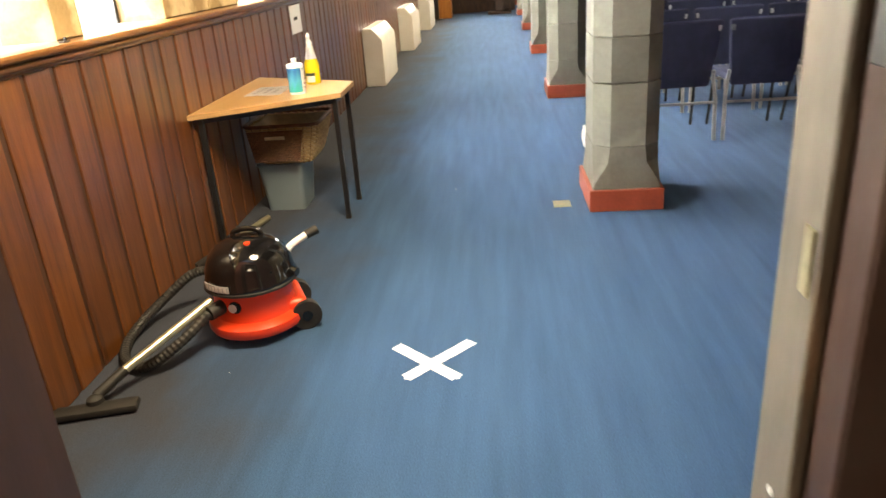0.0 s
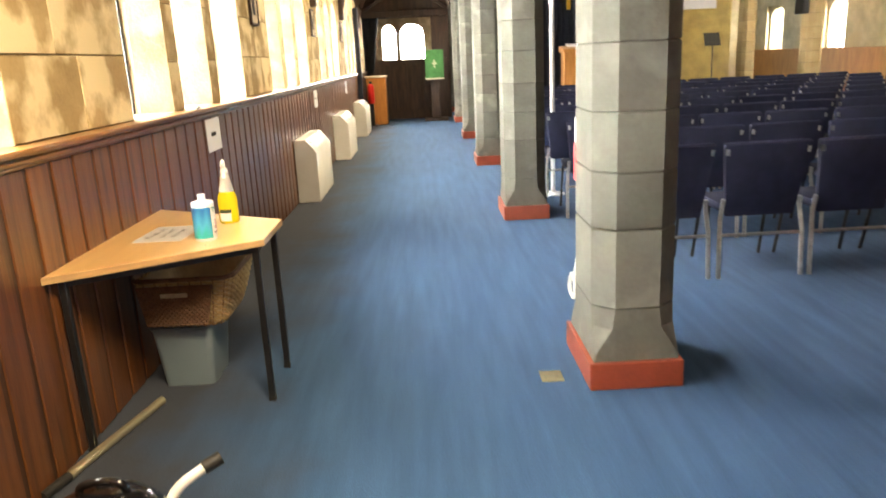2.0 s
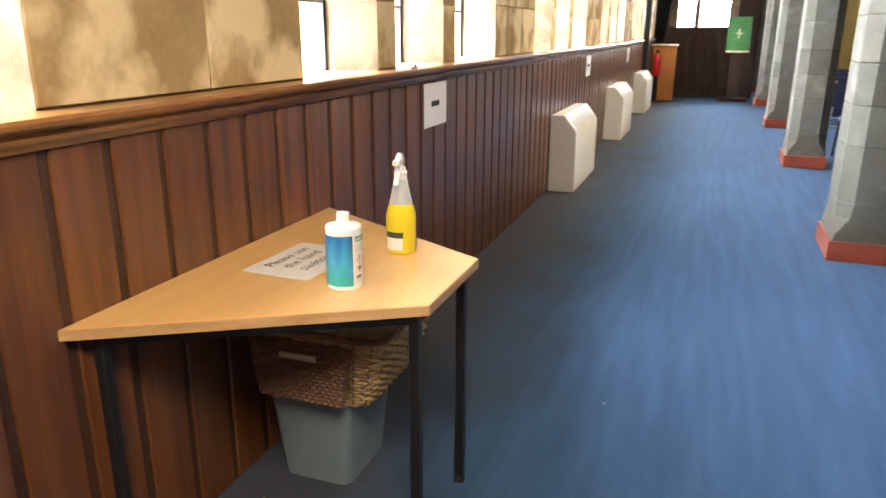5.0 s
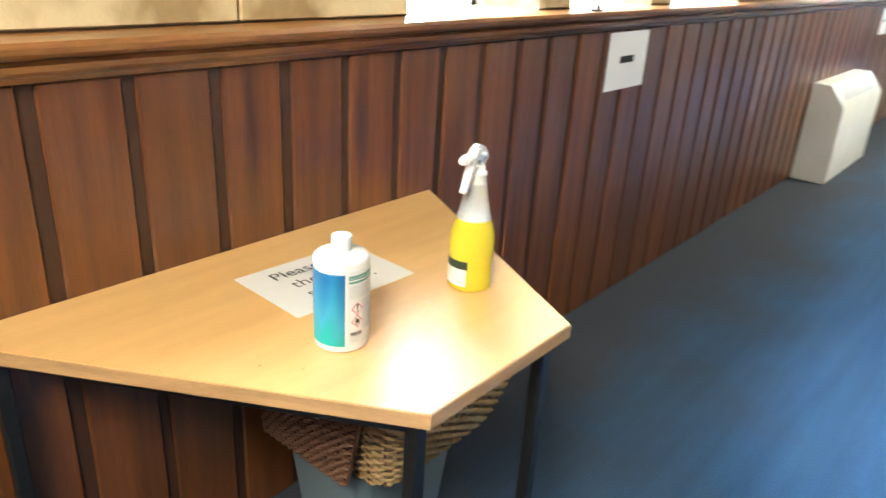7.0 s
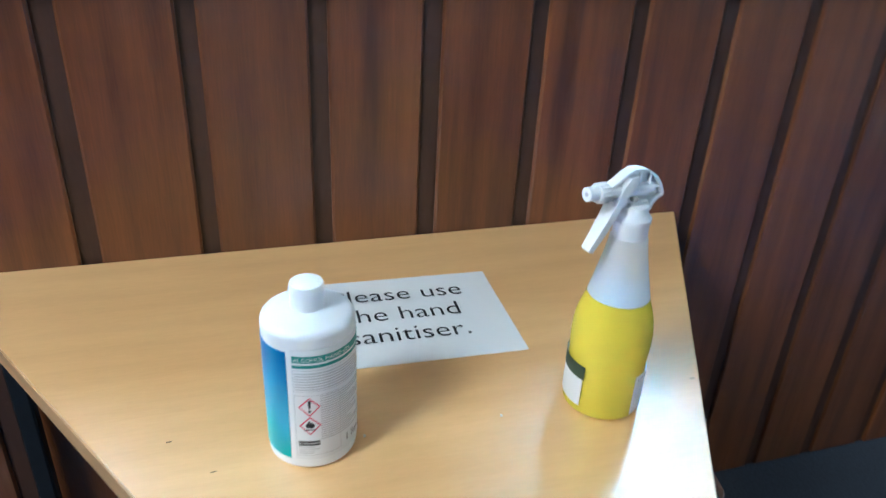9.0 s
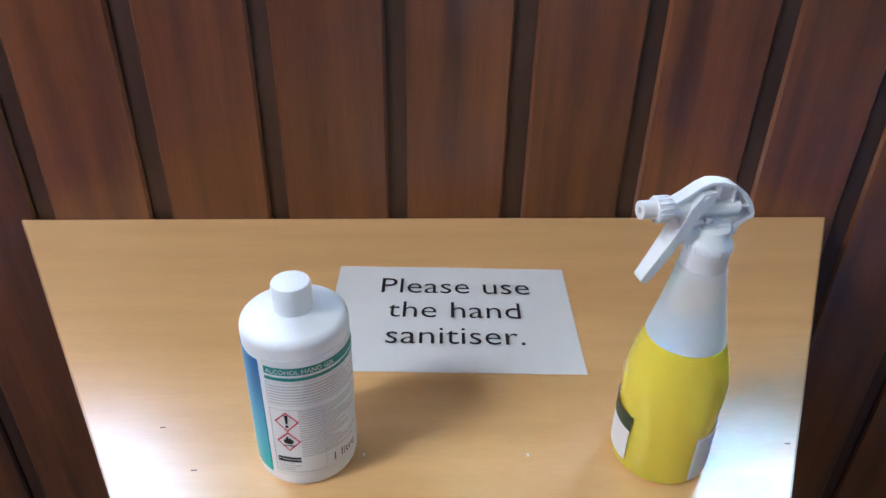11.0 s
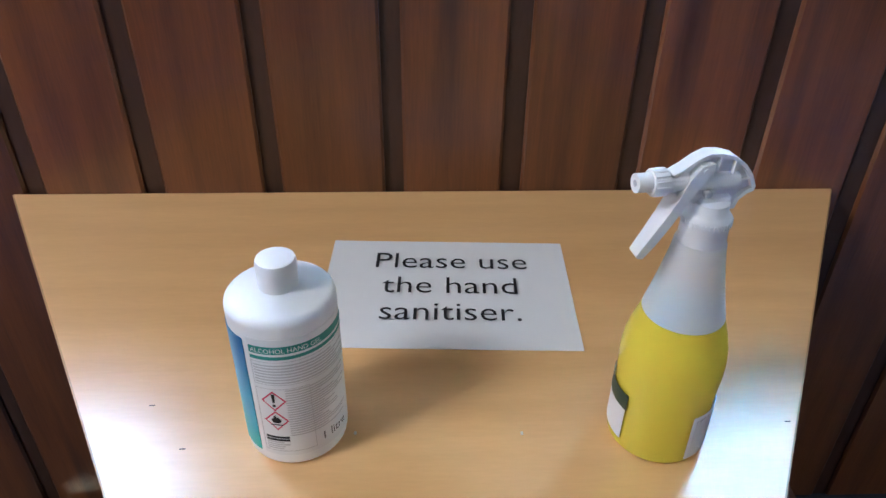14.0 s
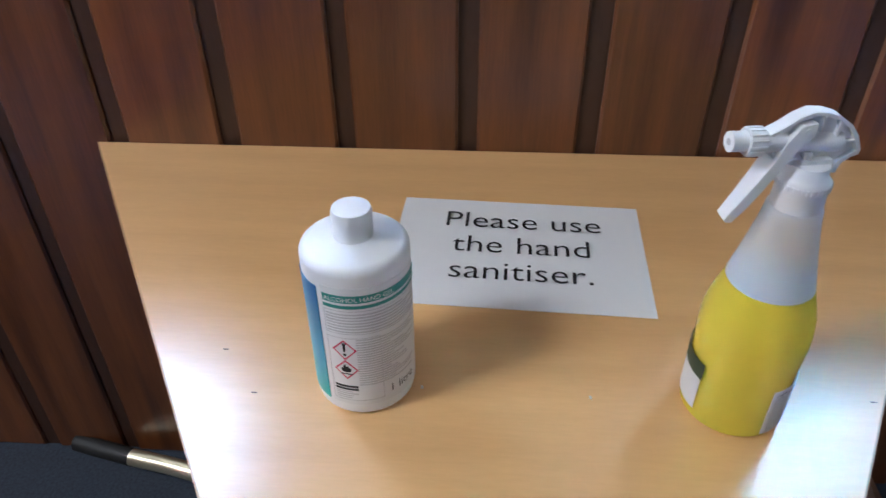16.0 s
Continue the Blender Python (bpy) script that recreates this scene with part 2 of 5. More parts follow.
def carpet_material():
    m = mat("blue_carpet", (0.042, 0.100, 0.208), 0.92, scale=2.6, col2=(0.023, 0.062, 0.138), stretch=(5.5, 0.45, 1), fine=260, bump=0.12, mix=1.0, dist=0.004, spec=0.2)
    N, L = m.node_tree.nodes, m.node_tree.links
    b = N["Principled BSDF"]
    src = b.inputs["Base Color"].links[0].from_socket
    tc = N.new("ShaderNodeTexCoord")
    # grey-brown dirt and low-light shade painted into the colour, strongest near the panelled side
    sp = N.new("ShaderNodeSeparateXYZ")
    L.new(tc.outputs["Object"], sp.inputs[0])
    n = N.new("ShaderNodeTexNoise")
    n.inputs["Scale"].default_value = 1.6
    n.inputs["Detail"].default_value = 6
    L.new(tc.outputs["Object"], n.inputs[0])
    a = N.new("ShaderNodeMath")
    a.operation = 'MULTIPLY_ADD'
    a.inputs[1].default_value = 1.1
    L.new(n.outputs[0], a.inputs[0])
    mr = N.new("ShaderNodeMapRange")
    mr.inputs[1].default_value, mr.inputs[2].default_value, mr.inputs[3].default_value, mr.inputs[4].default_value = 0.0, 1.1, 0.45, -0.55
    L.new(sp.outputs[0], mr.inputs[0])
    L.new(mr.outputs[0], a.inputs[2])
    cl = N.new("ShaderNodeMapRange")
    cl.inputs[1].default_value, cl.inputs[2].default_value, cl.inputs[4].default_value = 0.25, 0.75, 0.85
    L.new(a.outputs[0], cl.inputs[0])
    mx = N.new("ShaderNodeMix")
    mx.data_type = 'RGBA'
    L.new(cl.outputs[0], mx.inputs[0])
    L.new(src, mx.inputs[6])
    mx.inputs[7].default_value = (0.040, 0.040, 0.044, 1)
    # flecked pile
    v = N.new("ShaderNodeTexNoise")
    v.inputs["Scale"].default_value = 190
    v.inputs["Detail"].default_value = 2
    L.new(tc.outputs["Object"], v.inputs[0])
    hv = N.new("ShaderNodeHueSaturation")
    vr = N.new("ShaderNodeMapRange")
    vr.inputs[1].default_value, vr.inputs[2].default_value, vr.inputs[3].default_value, vr.inputs[4].default_value = 0.3, 0.7, 0.75, 1.25
    L.new(v.outputs[0], vr.inputs[0])
    L.new(vr.outputs[0], hv.inputs["Value"])
    L.new(mx.outputs[2], hv.inputs["Color"])
    L.new(hv.outputs[0], b.inputs["Base Color"])
    b.inputs["Sheen Weight"].default_value = 0.05
    return m


CARPET = carpet_material()


def gradient_label():
    m = bpy.data.materials.new("blue_teal_label")
    m.use_nodes = True
    N, L = m.node_tree.nodes, m.node_tree.links
    b = N["Principled BSDF"]
    b.inputs["Roughness"].default_value = 0.35
    tc = N.new("ShaderNodeTexCoord")
    sp = N.new("ShaderNodeSeparateXYZ")
    L.new(tc.outputs["Object"], sp.inputs[0])
    mr = N.new("ShaderNodeMapRange")
    mr.inputs[1].default_value, mr.inputs[2].default_value = 0.012, 0.135
    L.new(sp.outputs[2], mr.inputs[0])
    rp = N.new("ShaderNodeValToRGB")
    e = rp.color_ramp.elements
    e[0].position, e[0].color = 0.0, (0.03, 0.40, 0.38, 1)
    e[1].position, e[1].color = 1.0, (0.018, 0.14, 0.38, 1)
    k = e.new(0.35)
    k.color = (0.06, 0.36, 0.56, 1)
    wv = N.new("ShaderNodeTexWave")
    wv.inputs["Scale"].default_value = 9
    wv.inputs["Distortion"].default_value = 5
    L.new(tc.outputs["Object"], wv.inputs[0])
    mu = N.new("ShaderNodeMath")
    mu.operation = 'MULTIPLY_ADD'
    mu.inputs[1].default_value = -0.22
    L.new(wv.outputs["Fac"], mu.inputs[0])
    L.new(mr.outputs[0], mu.inputs[2])
    L.new(mu.outputs[0], rp.inputs[0])
    L.new(rp.outputs[0], b.inputs["Base Color"])
    return m


BLUELAB = gradient_label()


# ---- building helpers ----
def mesh_of(name, verts, faces):
    me = bpy.data.meshes.new(name)
    me.from_pydata(verts, [], faces)
    me.update()
    return me


def from_bm(name, bm, smooth=False):
    bmesh.ops.recalc_face_normals(bm, faces=bm.faces)
    me = bpy.data.meshes.new(name)
    bm.to_mesh(me)
    bm.free()
    if smooth:
        me.shade_smooth()
        me.set_sharp_from_angle(angle=radians(40))
    return me


def obj(name, me, material, parent=None, label="", loc=(0, 0, 0)):
    ob = new(name, me)
    if material and not me.materials:
        me.materials.append(material)
    ob.location = loc
    if parent:
        ob.parent = parent
    if label:
        ob["label"] = label
    return ob


def part(name, bm, material, parent, label="", smooth=False, loc=(0, 0, 0)):
    return obj(name, from_bm(name, bm, smooth), material, parent, label, loc)


def thing(name, loc, label, category, group="", kind="", rz=0):
    e = new(name)
    e.empty_display_size = 0.1
    e.matrix_world = pose(*loc, 0, 0, rz)
    return tagged(e, label, category, group, kind)


def box(x0, x1, y0, y1, z0, z1, bev=0.0, seg=1, bm=None):
    b = bmesh.new()
    bmesh.ops.create_cube(b, size=1)
    bmesh.ops.scale(b, vec=(x1 - x0, y1 - y0, z1 - z0), verts=b.verts)
    bmesh.ops.translate(b, vec=((x0 + x1) / 2, (y0 + y1) / 2, (z0 + z1) / 2), verts=b.verts)
    if bev:
        bmesh.ops.bevel(b, geom=b.edges[:], offset=bev, segments=seg, affect='EDGES', profile=0.5)
    if bm is None:
        return b
    return join(bm, b)


def join(bm, other):
    me = bpy.data.meshes.new("tmp")
    other.to_mesh(me)
    other.free()
    bm.from_mesh(me)
    bpy.data.meshes.remove(me)
    return bm


def chamfered(name, sx, sy, sz, c):
    """A block on its own centre with chamfered edges."""
    vs, fs = [], []
    for ax in range(3):
        for sgn in (-1, 1):
            h = [sx / 2, sy / 2, sz / 2]
            u, w = (ax + 1) % 3, (ax + 2) % 3
            base = len(vs)
            for a, b in ((-1, -1), (1, -1), (1, 1), (-1, 1)):
                p = [0, 0, 0]
                p[ax], p[u], p[w] = sgn * h[ax], a * (h[u] - c), b * (h[w] - c)
                vs.append(tuple(p))
            fs.append((base, base + 1, base + 2, base + 3) if sgn > 0 else (base + 3, base + 2, base + 1, base))
    b = bmesh.new()
    vv = [b.verts.new(v) for v in vs]
    for f in fs:
        b.faces.new([vv[i] for i in f])

    def at(ax, sgn, p, q):
        return vv[(ax * 2 + (sgn > 0)) * 4 + ((0, 1, 2, 3)[[(-1, -1), (1, -1), (1, 1), (-1, 1)].index((p, q))])]
    # edge strips and corner triangles
    for ax in range(3):
        u, w = (ax + 1) % 3, (ax + 2) % 3
        for su in (-1, 1):
            for sw in (-1, 1):
                # edge along ax between faces u and w; face u has axes (w, ax), face w has axes (ax, u)
                b.faces.new((at(u, su, sw, -1), at(u, su, sw, 1), at(w, sw, 1, su), at(w, sw, -1, su)))
    for s0 in (-1, 1):
        for s1 in (-1, 1):
            for s2 in (-1, 1):
                b.faces.new((at(0, s0, s1, s2), at(1, s1, s2, s0), at(2, s2, s0, s1)))
    return from_bm(name, b)


def lathe(profile, n=32, bm=None, cx=0.0, cy=0.0, cap=True):
    b = bmesh.new()
    rings = []
    for r, z in profile:
        rings.append([b.verts.new((cx + r * math.cos(2 * math.pi * i / n), cy + r * math.sin(2 * math.pi * i / n), z)) for i in range(n)])
    for a, c in zip(rings, rings[1:]):
        for i in range(n):
            b.faces.new((a[i], a[(i + 1) % n], c[(i + 1) % n], c[i]))
    if cap:
        b.faces.new(rings[0][::-1])
        b.faces.new(rings[-1])
    return b if bm is None else join(bm, b)


def smooth_path(pts, n=8):
    """Catmull-Rom through the points."""
    P = [Vector(p) for p in pts]
    P = [2 * P[0] - P[1]] + P + [2 * P[-1] - P[-2]]
    out = []
    for i in range(1, len(P) - 2):
        for k in range(n):
            t = k / n
            a, b, c, d = P[i - 1], P[i], P[i + 1], P[i + 2]
            out.append(0.5 * ((2 * b) + (c - a) * t + (2 * a - 5 * b + 4 * c - d) * t * t + (3 * b - a - 3 * c + d) * t ** 3))
    out.append(P[-2])
    return out


def tube(pts, r, sides=10, bm=None, closed=False, ribs=0.0):
    b = bmesh.new()
    P = [Vector(p) for p in pts]
    rings = []
    up = Vector((0, 0, 1))
    for i, p in enumerate(P):
        if closed:
            d = (P[(i + 1) % len(P)] - P[i - 1]).normalized()
        else:
            d = (P[min(i + 1, len(P) - 1)] - P[max(i - 1, 0)]).normalized()
        ref = up if abs(d.dot(up)) < 0.95 else Vector((1, 0, 0))
        u = d.cross(ref).normalized()
        w = u.cross(d)
        rr = r + (ribs if i % 2 else 0)
        rings.append([b.verts.new(p + rr * (math.cos(2 * math.pi * k / sides) * u + math.sin(2 * math.pi * k / sides) * w)) for k in range(sides)])
    pairs = list(zip(rings, rings[1:]))
    if closed:
        pairs.append((rings[-1], rings[0]))
    for a, c in pairs:
        for k in range(sides):
            b.faces.new((a[k], a[(k + 1) % sides], c[(k + 1) % sides], c[k]))
    if not closed:
        b.faces.new(rings[0][::-1])
        b.faces.new(rings[-1])
    return b if bm is None else join(bm, b)


def prism(outline, axis, a0, a1, bm=None):
    """Extrudes a 2D outline along x, y or z."""
    b = bmesh.new()

    def at(u, v, w):
        return {"x": (w, u, v), "y": (u, w, v), "z": (u, v, w)}[axis]
    lo = [b.verts.new(at(u, v, a0)) for u, v in outline]
    hi = [b.verts.new(at(u, v, a1)) for u, v in outline]
    n = len(outline)
    for i in range(n):
        b.faces.new((lo[i], lo[(i + 1) % n], hi[(i + 1) % n], hi[i]))
    f1, f2 = b.faces.new(lo[::-1]), b.faces.new(hi)
    b.normal_update()
    bmesh.ops.triangulate(b, faces=[f1, f2])
    return b if bm is None else join(bm, b)


def text_mesh(body, size, depth=0.0, align='CENTER', thin=0.0):
    cu = bpy.data.curves.new("text", 'FONT')
    cu.body, cu.size, cu.extrude, cu.align_x = body, size, depth, align
    cu.resolution_u = 3
    cu.offset = -thin
    tmp = bpy.data.objects.new("text", cu)
    scene.collection.objects.link(tmp)
    dg = bpy.context.evaluated_depsgraph_get()
    me = bpy.data.meshes.new_from_object(tmp.evaluated_get(dg))
    bpy.data.objects.remove(tmp)
    return me


def arc_patch(r, a0, a1, z0, z1, n=16, thick=0.0006):
    """A curved sticker on a cylinder about z; angles in degrees."""
    b = bmesh.new()
    g = []
    for rr in (r, r + thick):
        for z in (z0, z1):
            g.append([b.verts.new((rr * math.cos(radians(a0 + (a1 - a0) * i / n)), rr * math.sin(radians(a0 + (a1 - a0) * i / n)), z)) for i in range(n + 1)])
    for i in range(n):
        b.faces.new((g[2][i], g[2][i + 1], g[3][i + 1], g[3][i]))
        b.faces.new((g[0][i], g[1][i], g[1][i + 1], g[0][i + 1]))
        b.faces.new((g[3][i], g[3][i + 1], g[1][i + 1], g[1][i]))
        b.faces.new((g[0][i], g[0][i + 1], g[2][i + 1], g[2][i]))
    b.faces.new((g[0][0], g[2][0], g[3][0], g[1][0]))
    b.faces.new((g[0][n], g[1][n], g[3][n], g[2][n]))
    return b


def wrapped_text(body, size, r, a_start, z, taper=None):
    me = text_mesh(body, size, align='LEFT')
    for v in me.vertices:
        a = radians(a_start) + v.co.x / r
        v.co = (r * math.cos(a), r * math.sin(a), z + v.co.y)
    return me


# ---- structure ----
def structure(name, bm, material, label, category=""):
    return tagged(obj(name, from_bm(name, bm), material), label, category or name.split("_")[0], kind="structure")


Y0, Y1 = -2.5, 15.7          # aisle from the door wall to the end screen
EAST = 18.2                  # nave east wall
WIN_W, WIN_STEP, SPRING, APEX, SILL = 0.60, 0.785, 1.98, 2.38, 1.20
# the last light of each group of three is wider
WINDOWS = [(1.13 + BAY * k + WIN_STEP * j, WIN_W + (0.16 if j == 2 else 0.0)) for k in range(-1, 4) for j in range(3)]
WINDOWS = [(y, w) for y, w in WINDOWS if Y0 + 0.1 < y and y + w < Y1 - 0.2]

structure("floor", box(-0.4, 13.0, -5.6, 22.4, -0.08, 0.0), CARPET, "worn blue ribbed carpet with dirt and painted shade along the edges", "floor")
# outer aisle wall: below the sills, above the arches, and piers between windows
wl = box(-0.42, -0.012, -2.7, 22.0, 0.0, SILL - 0.012)
box(-0.42, -0.012, -2.7, 22.0, APEX + 0.06, 2.85, bm=wl)
ends = [Y0 - 0.2] + [v for y, w in WINDOWS for v in (y, y + w)] + [22.0]
for a, b in zip(ends[::2], ends[1::2]):
    box(-0.42, -0.012, a + 0.004, b - 0.004, SILL - 0.02, APEX + 0.07, bm=wl)
wall_left = structure("wall_left", wl, MORTAR, "sandstone aisle wall with lancet windows above panelling", "wall")


def arch_pts(y0, y1, z0, z1, n=8):
    """Points of a pointed arch from (y0, z0) over the apex to (y1, z0)."""
    h, w = z1 - z0, (y1 - y0) / 2
    R = (w * w + h * h) / (2 * w)
    left = []
    for i in range(n + 1):
        z = z0 + h * i / n
        left.append((y0 + R - math.sqrt(max(R * R - (z - z0) ** 2, 0)), z))
    cy = (y0 + y1) / 2
    return left + [(2 * cy - y, z) for y, z in left[-2::-1]]


DEPTH, GLASS_IN = 0.17, 0.070


def window(n, y, width):
    w = thing("window_%d" % n, (0, y, SILL), "lancet window with splayed stone reveals and leaded clear glass", "window", kind="structure")
    # head: rectangle less the pointed arch
    top = APEX + 0.06 - SILL
    front = arch_pts(0, width, SPRING - SILL, APEX - SILL)
    bmh = prism([(0, top), (0, SPRING - SILL)] + front[1:-1] + [(width, SPRING - SILL), (width, top)], "x", -0.05, -0.004)
    part("arch_head", bmh, STONE, w)
    back = arch_pts(GLASS_IN, width - GLASS_IN, SPRING - SILL, APEX - SILL - 0.06)
    prism_out = [(0, top), (0, -0.0), (GLASS_IN, 0.0)] + back + [(width - GLASS_IN, 0.0), (width, 0.0), (width, top)]
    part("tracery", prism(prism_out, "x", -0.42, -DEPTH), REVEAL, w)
    # splayed reveal between front and back outline
    b = bmesh.new()
    f = [(0, 0.0)] + front + [(width, 0.0)]
    k = [(GLASS_IN, 0.0)] + back + [(width - GLASS_IN, 0.0)]
    fv = [b.verts.new((-0.004, u, v)) for u, v in f]
    kv = [b.verts.new((-DEPTH, u, v)) for u, v in k]
    for i in range(len(f) - 1):
        b.faces.new((fv[i], fv[i + 1], kv[i + 1], kv[i]))
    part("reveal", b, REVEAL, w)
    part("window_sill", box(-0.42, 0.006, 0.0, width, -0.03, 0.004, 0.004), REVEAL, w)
    pane = part("pane", prism([(GLASS_IN - 0.004, 0.0)] + back + [(width - GLASS_IN + 0.004, 0.0)], "x", -0.215, -0.211), GLASS, w)
    pane.visible_shadow = False
    for j in range(1, 4):
        part("saddle_bar", box(-0.222, -0.204, GLASS_IN, width - GLASS_IN, 0.27 * j, 0.27 * j + 0.011), LEAD, w)
    part("casement_stile", box(-0.225, -0.200, width - GLASS_IN - 0.022, width - GLASS_IN, 0.004, 0.80), LEAD, w)
    return w


for i, (y, width) in enumerate(WINDOWS):
    w = window(i + 1, y, width)
    if i % 3 == 0:
        tp = part("coloured_pane", box(-0.209, -0.205, GLASS_IN + 0.004, GLASS_IN + 0.37, 0.40, 0.62), TEALG, w, "teal stained glass corner piece")
        tp.visible_shadow = False

# opposite aisle wall, east walls, door wall, nave walls
wr = box(12.5, 12.9, -2.6, 22.4, 0.0, 1.2)
box(12.5, 12.9, -2.6, 22.4, 2.5, 6.0, bm=wr)
OPP = [20.2 - BAY * k for k in range(7)]
e2 = sorted([-2.6, 22.4] + [v for y in OPP for v in (y, y + 1.1) if y > -2])
for a, b in zip(e2[::2], e2[1::2]):
    box(12.5, 12.9, a, b, 1.19, 2.51, bm=wr)
structure("wall_right", wr, PLASTER, "cream plastered far aisle wall with arched windows", "wall")
for k, y in enumerate([y for y in OPP if y > -2]):
    w = thing("window_%d" % (k + 40), (12.5, y, 1.2), "bright arched window in the far aisle wall", "window", kind="structure")
    ap = arch_pts(0.08, 1.02, 0.85, 1.26)
    part("window_frame", prism([(0, 1.3), (0, 0), (0.08, 0)] + ap + [(1.02, 0), (1.1, 0), (1.1, 1.3)], "x", 0.1, 0.3), PLASTER, w)
    g = part("pane", prism([(0.08, 0)] + ap + [(1.02, 0)], "x", 0.2, 0.206), GLASS, w)
    g.visible_shadow = False
    if k < 2:
        cp = part("coloured_pane", box(0.19, 0.196, 0.45, 0.65, 0.75, 0.95), TEALG, w, "blue stained glass panel")
        cp.visible_shadow = False
    part("mullion", box(0.17, 0.24, 0.53, 0.57, 0.0, 1.2), PLASTER, w)
structure("wainscot_right", box(12.44, 12.496, -2.4, 22.4, 0.0, 1.2, 0.006), ORANGEW, "orange oak wainscot along the far wall", "wainscot")
structure("wall_east", box(2.62, 10.05, EAST, EAST + 0.3, 0.0, 8.0), YELLOWW, "ochre painted nave east wall", "wall")
structure("wall_far_end", box(10.35, 12.5, 22.1, 22.4, 0.0, 6.0), PLASTER, "cream end wall of the far aisle", "wall")
ds = box(0.0, 0.49, Y0 - 0.14, Y0, 0.0, 2.85)
box(2.075, 12.5, Y0 - 0.14, Y0, 0.0, 8.0, bm=ds)
box(0.49, 2.075, Y0 - 0.14, Y0, 2.112, 2.85, bm=ds)
structure("wall_door", ds, PINK, "pink painted wall round the entrance doorway", "wall")
vs = box(0.1, 0.2, -5.5, Y0 - 0.142, 0, 2.6)
box(3.6, 3.7, -5.5, Y0 - 0.142, 0, 2.6, bm=vs)
box(0.1, 3.7, -5.6, -5.5, 0, 2.6, bm=vs)
structure("wall_lobby", vs, PINK, "pink painted lobby walls", "wall")
structure("ceiling_lobby", box(0.1, 3.7, -5.6, Y0 - 0.15, 2.6, 2.7), PLASTER, "plain lobby ceiling", "ceiling")
# unseen warm fill lamp added under the lobby ceiling, without a fitting
area("lobby_light", look((1.9, -4.6, 2.55), (1.9, -4.6, 0)), 0.6, 0.6, 6, (1.0, 0.85, 0.65))

# door frame
fr = thing("door_1", (0, Y0, 0), "worn painted timber door frame of the entrance", "door frame", kind="structure")
part("jamb", box(0.50, 0.79, -0.215, 0.015, 0, 2.05, 0.004), JAMBD, fr, "dark brown stained jamb")
part("jamb", box(2.012, 2.062, -0.118, 0.015, 0, 2.05, 0.004), JAMBW, fr, "worn beige jamb")
part("door_stop", box(2.034, 2.07, -0.142, -0.120, 0, 2.05, 0.002), JAMBD, fr, "dark rebate")
part("architrave", box(2.028, 2.17, -0.215, -0.144, 0, 2.1, 0.006), JAMBD, fr, "brown timber architrave")
part("door_head", box(0.50, 2.062, -0.15, 0.012, 2.051, 2.11, 0.004), JAMBD, fr)
part("strike_plate", box(2.007, 2.0115, -0.105, -0.075, 0.93, 1.03, 0.002), BRASS, fr, "brass strike plate")
part("hinge", box(2.02, 2.04, -0.205, -0.15, 1.25, 1.34, 0.003), LEAD, fr, "dark iron hinge")
part("screw", box(2.006, 2.0115, -0.075, -0.06, 0.565, 0.577, 0.002), WHITEP, fr)

# arcades
PX0, PW, PD = 2.09, 0.40, 0.53


def arcade(name, x0, ys, apex, stone):
    bm = None
    seg = list(zip(ys, ys[1:]))
    for a, b in seg:
        s0, s1 = a + PD / 2 - 0.02, b - PD / 2 + 0.02
        ar = arch_pts(s0, s1, 2.78, apex, 10)
        out = [(a, 8.0), (a, 2.78)] + ar + [(b, 2.78), (b, 8.0)]
        bm = prism(out, "x", x0, x0 + PW) if bm is None else prism(out, "x", x0, x0 + PW, bm=bm)
    return structure(name, bm, stone, "pale stone arcade wall with pointed arches", "arcade")


NEAR_Y = [0.355 + PD / 2 + BAY * k for k in range(-1, 6)]
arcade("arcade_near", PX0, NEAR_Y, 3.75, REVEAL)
arcade("arcade_far", 10.05, NEAR_Y, 4.15, FARSTONE_LIT)


def oct_section(cx, cy, w, d, c):
    x0, x1, y0, y1 = cx - w / 2, cx + w / 2, cy - d / 2, cy + d / 2
    return [(x0 + c, y0), (x1 - c, y0), (x1, y0 + c), (x1, y1 - c), (x1 - c, y1), (x0 + c, y1), (x0, y1 - c), (x0, y0 + c)]


def oct_loft(levels, bm=None):
    """levels: (z, w, d, c)"""
    b = bmesh.new()
    rings = [[b.verts.new((x, y, z)) for x, y in oct_section(0, 0, w, d, c)] for z, w, d, c in levels]
    for p, q in zip(rings, rings[1:]):
        for i in range(8):
            b.faces.new((p[i], p[(i + 1) % 8], q[(i + 1) % 8], q[i]))
    b.faces.new(rings[0][::-1])
    b.faces.new(rings[-1])
    return b if bm is None else join(bm, b)


SW, SD, SC = 0.36, 0.49, 0.085
drum_meshes = {}


def drum(h):
    key = round(h, 3)
    if key not in drum_meshes:
        e = 0.0022
        drum_meshes[key] = from_bm("drum", oct_loft([(e, SW - 0.008, SD - 0.008, SC), (e + 0.004, SW, SD, SC), (h - e - 0.004, SW, SD, SC), (h - e, SW - 0.008, SD - 0.008, SC)]))
        drum_meshes[key].materials.append(PILLAR)
    return drum_meshes[key]


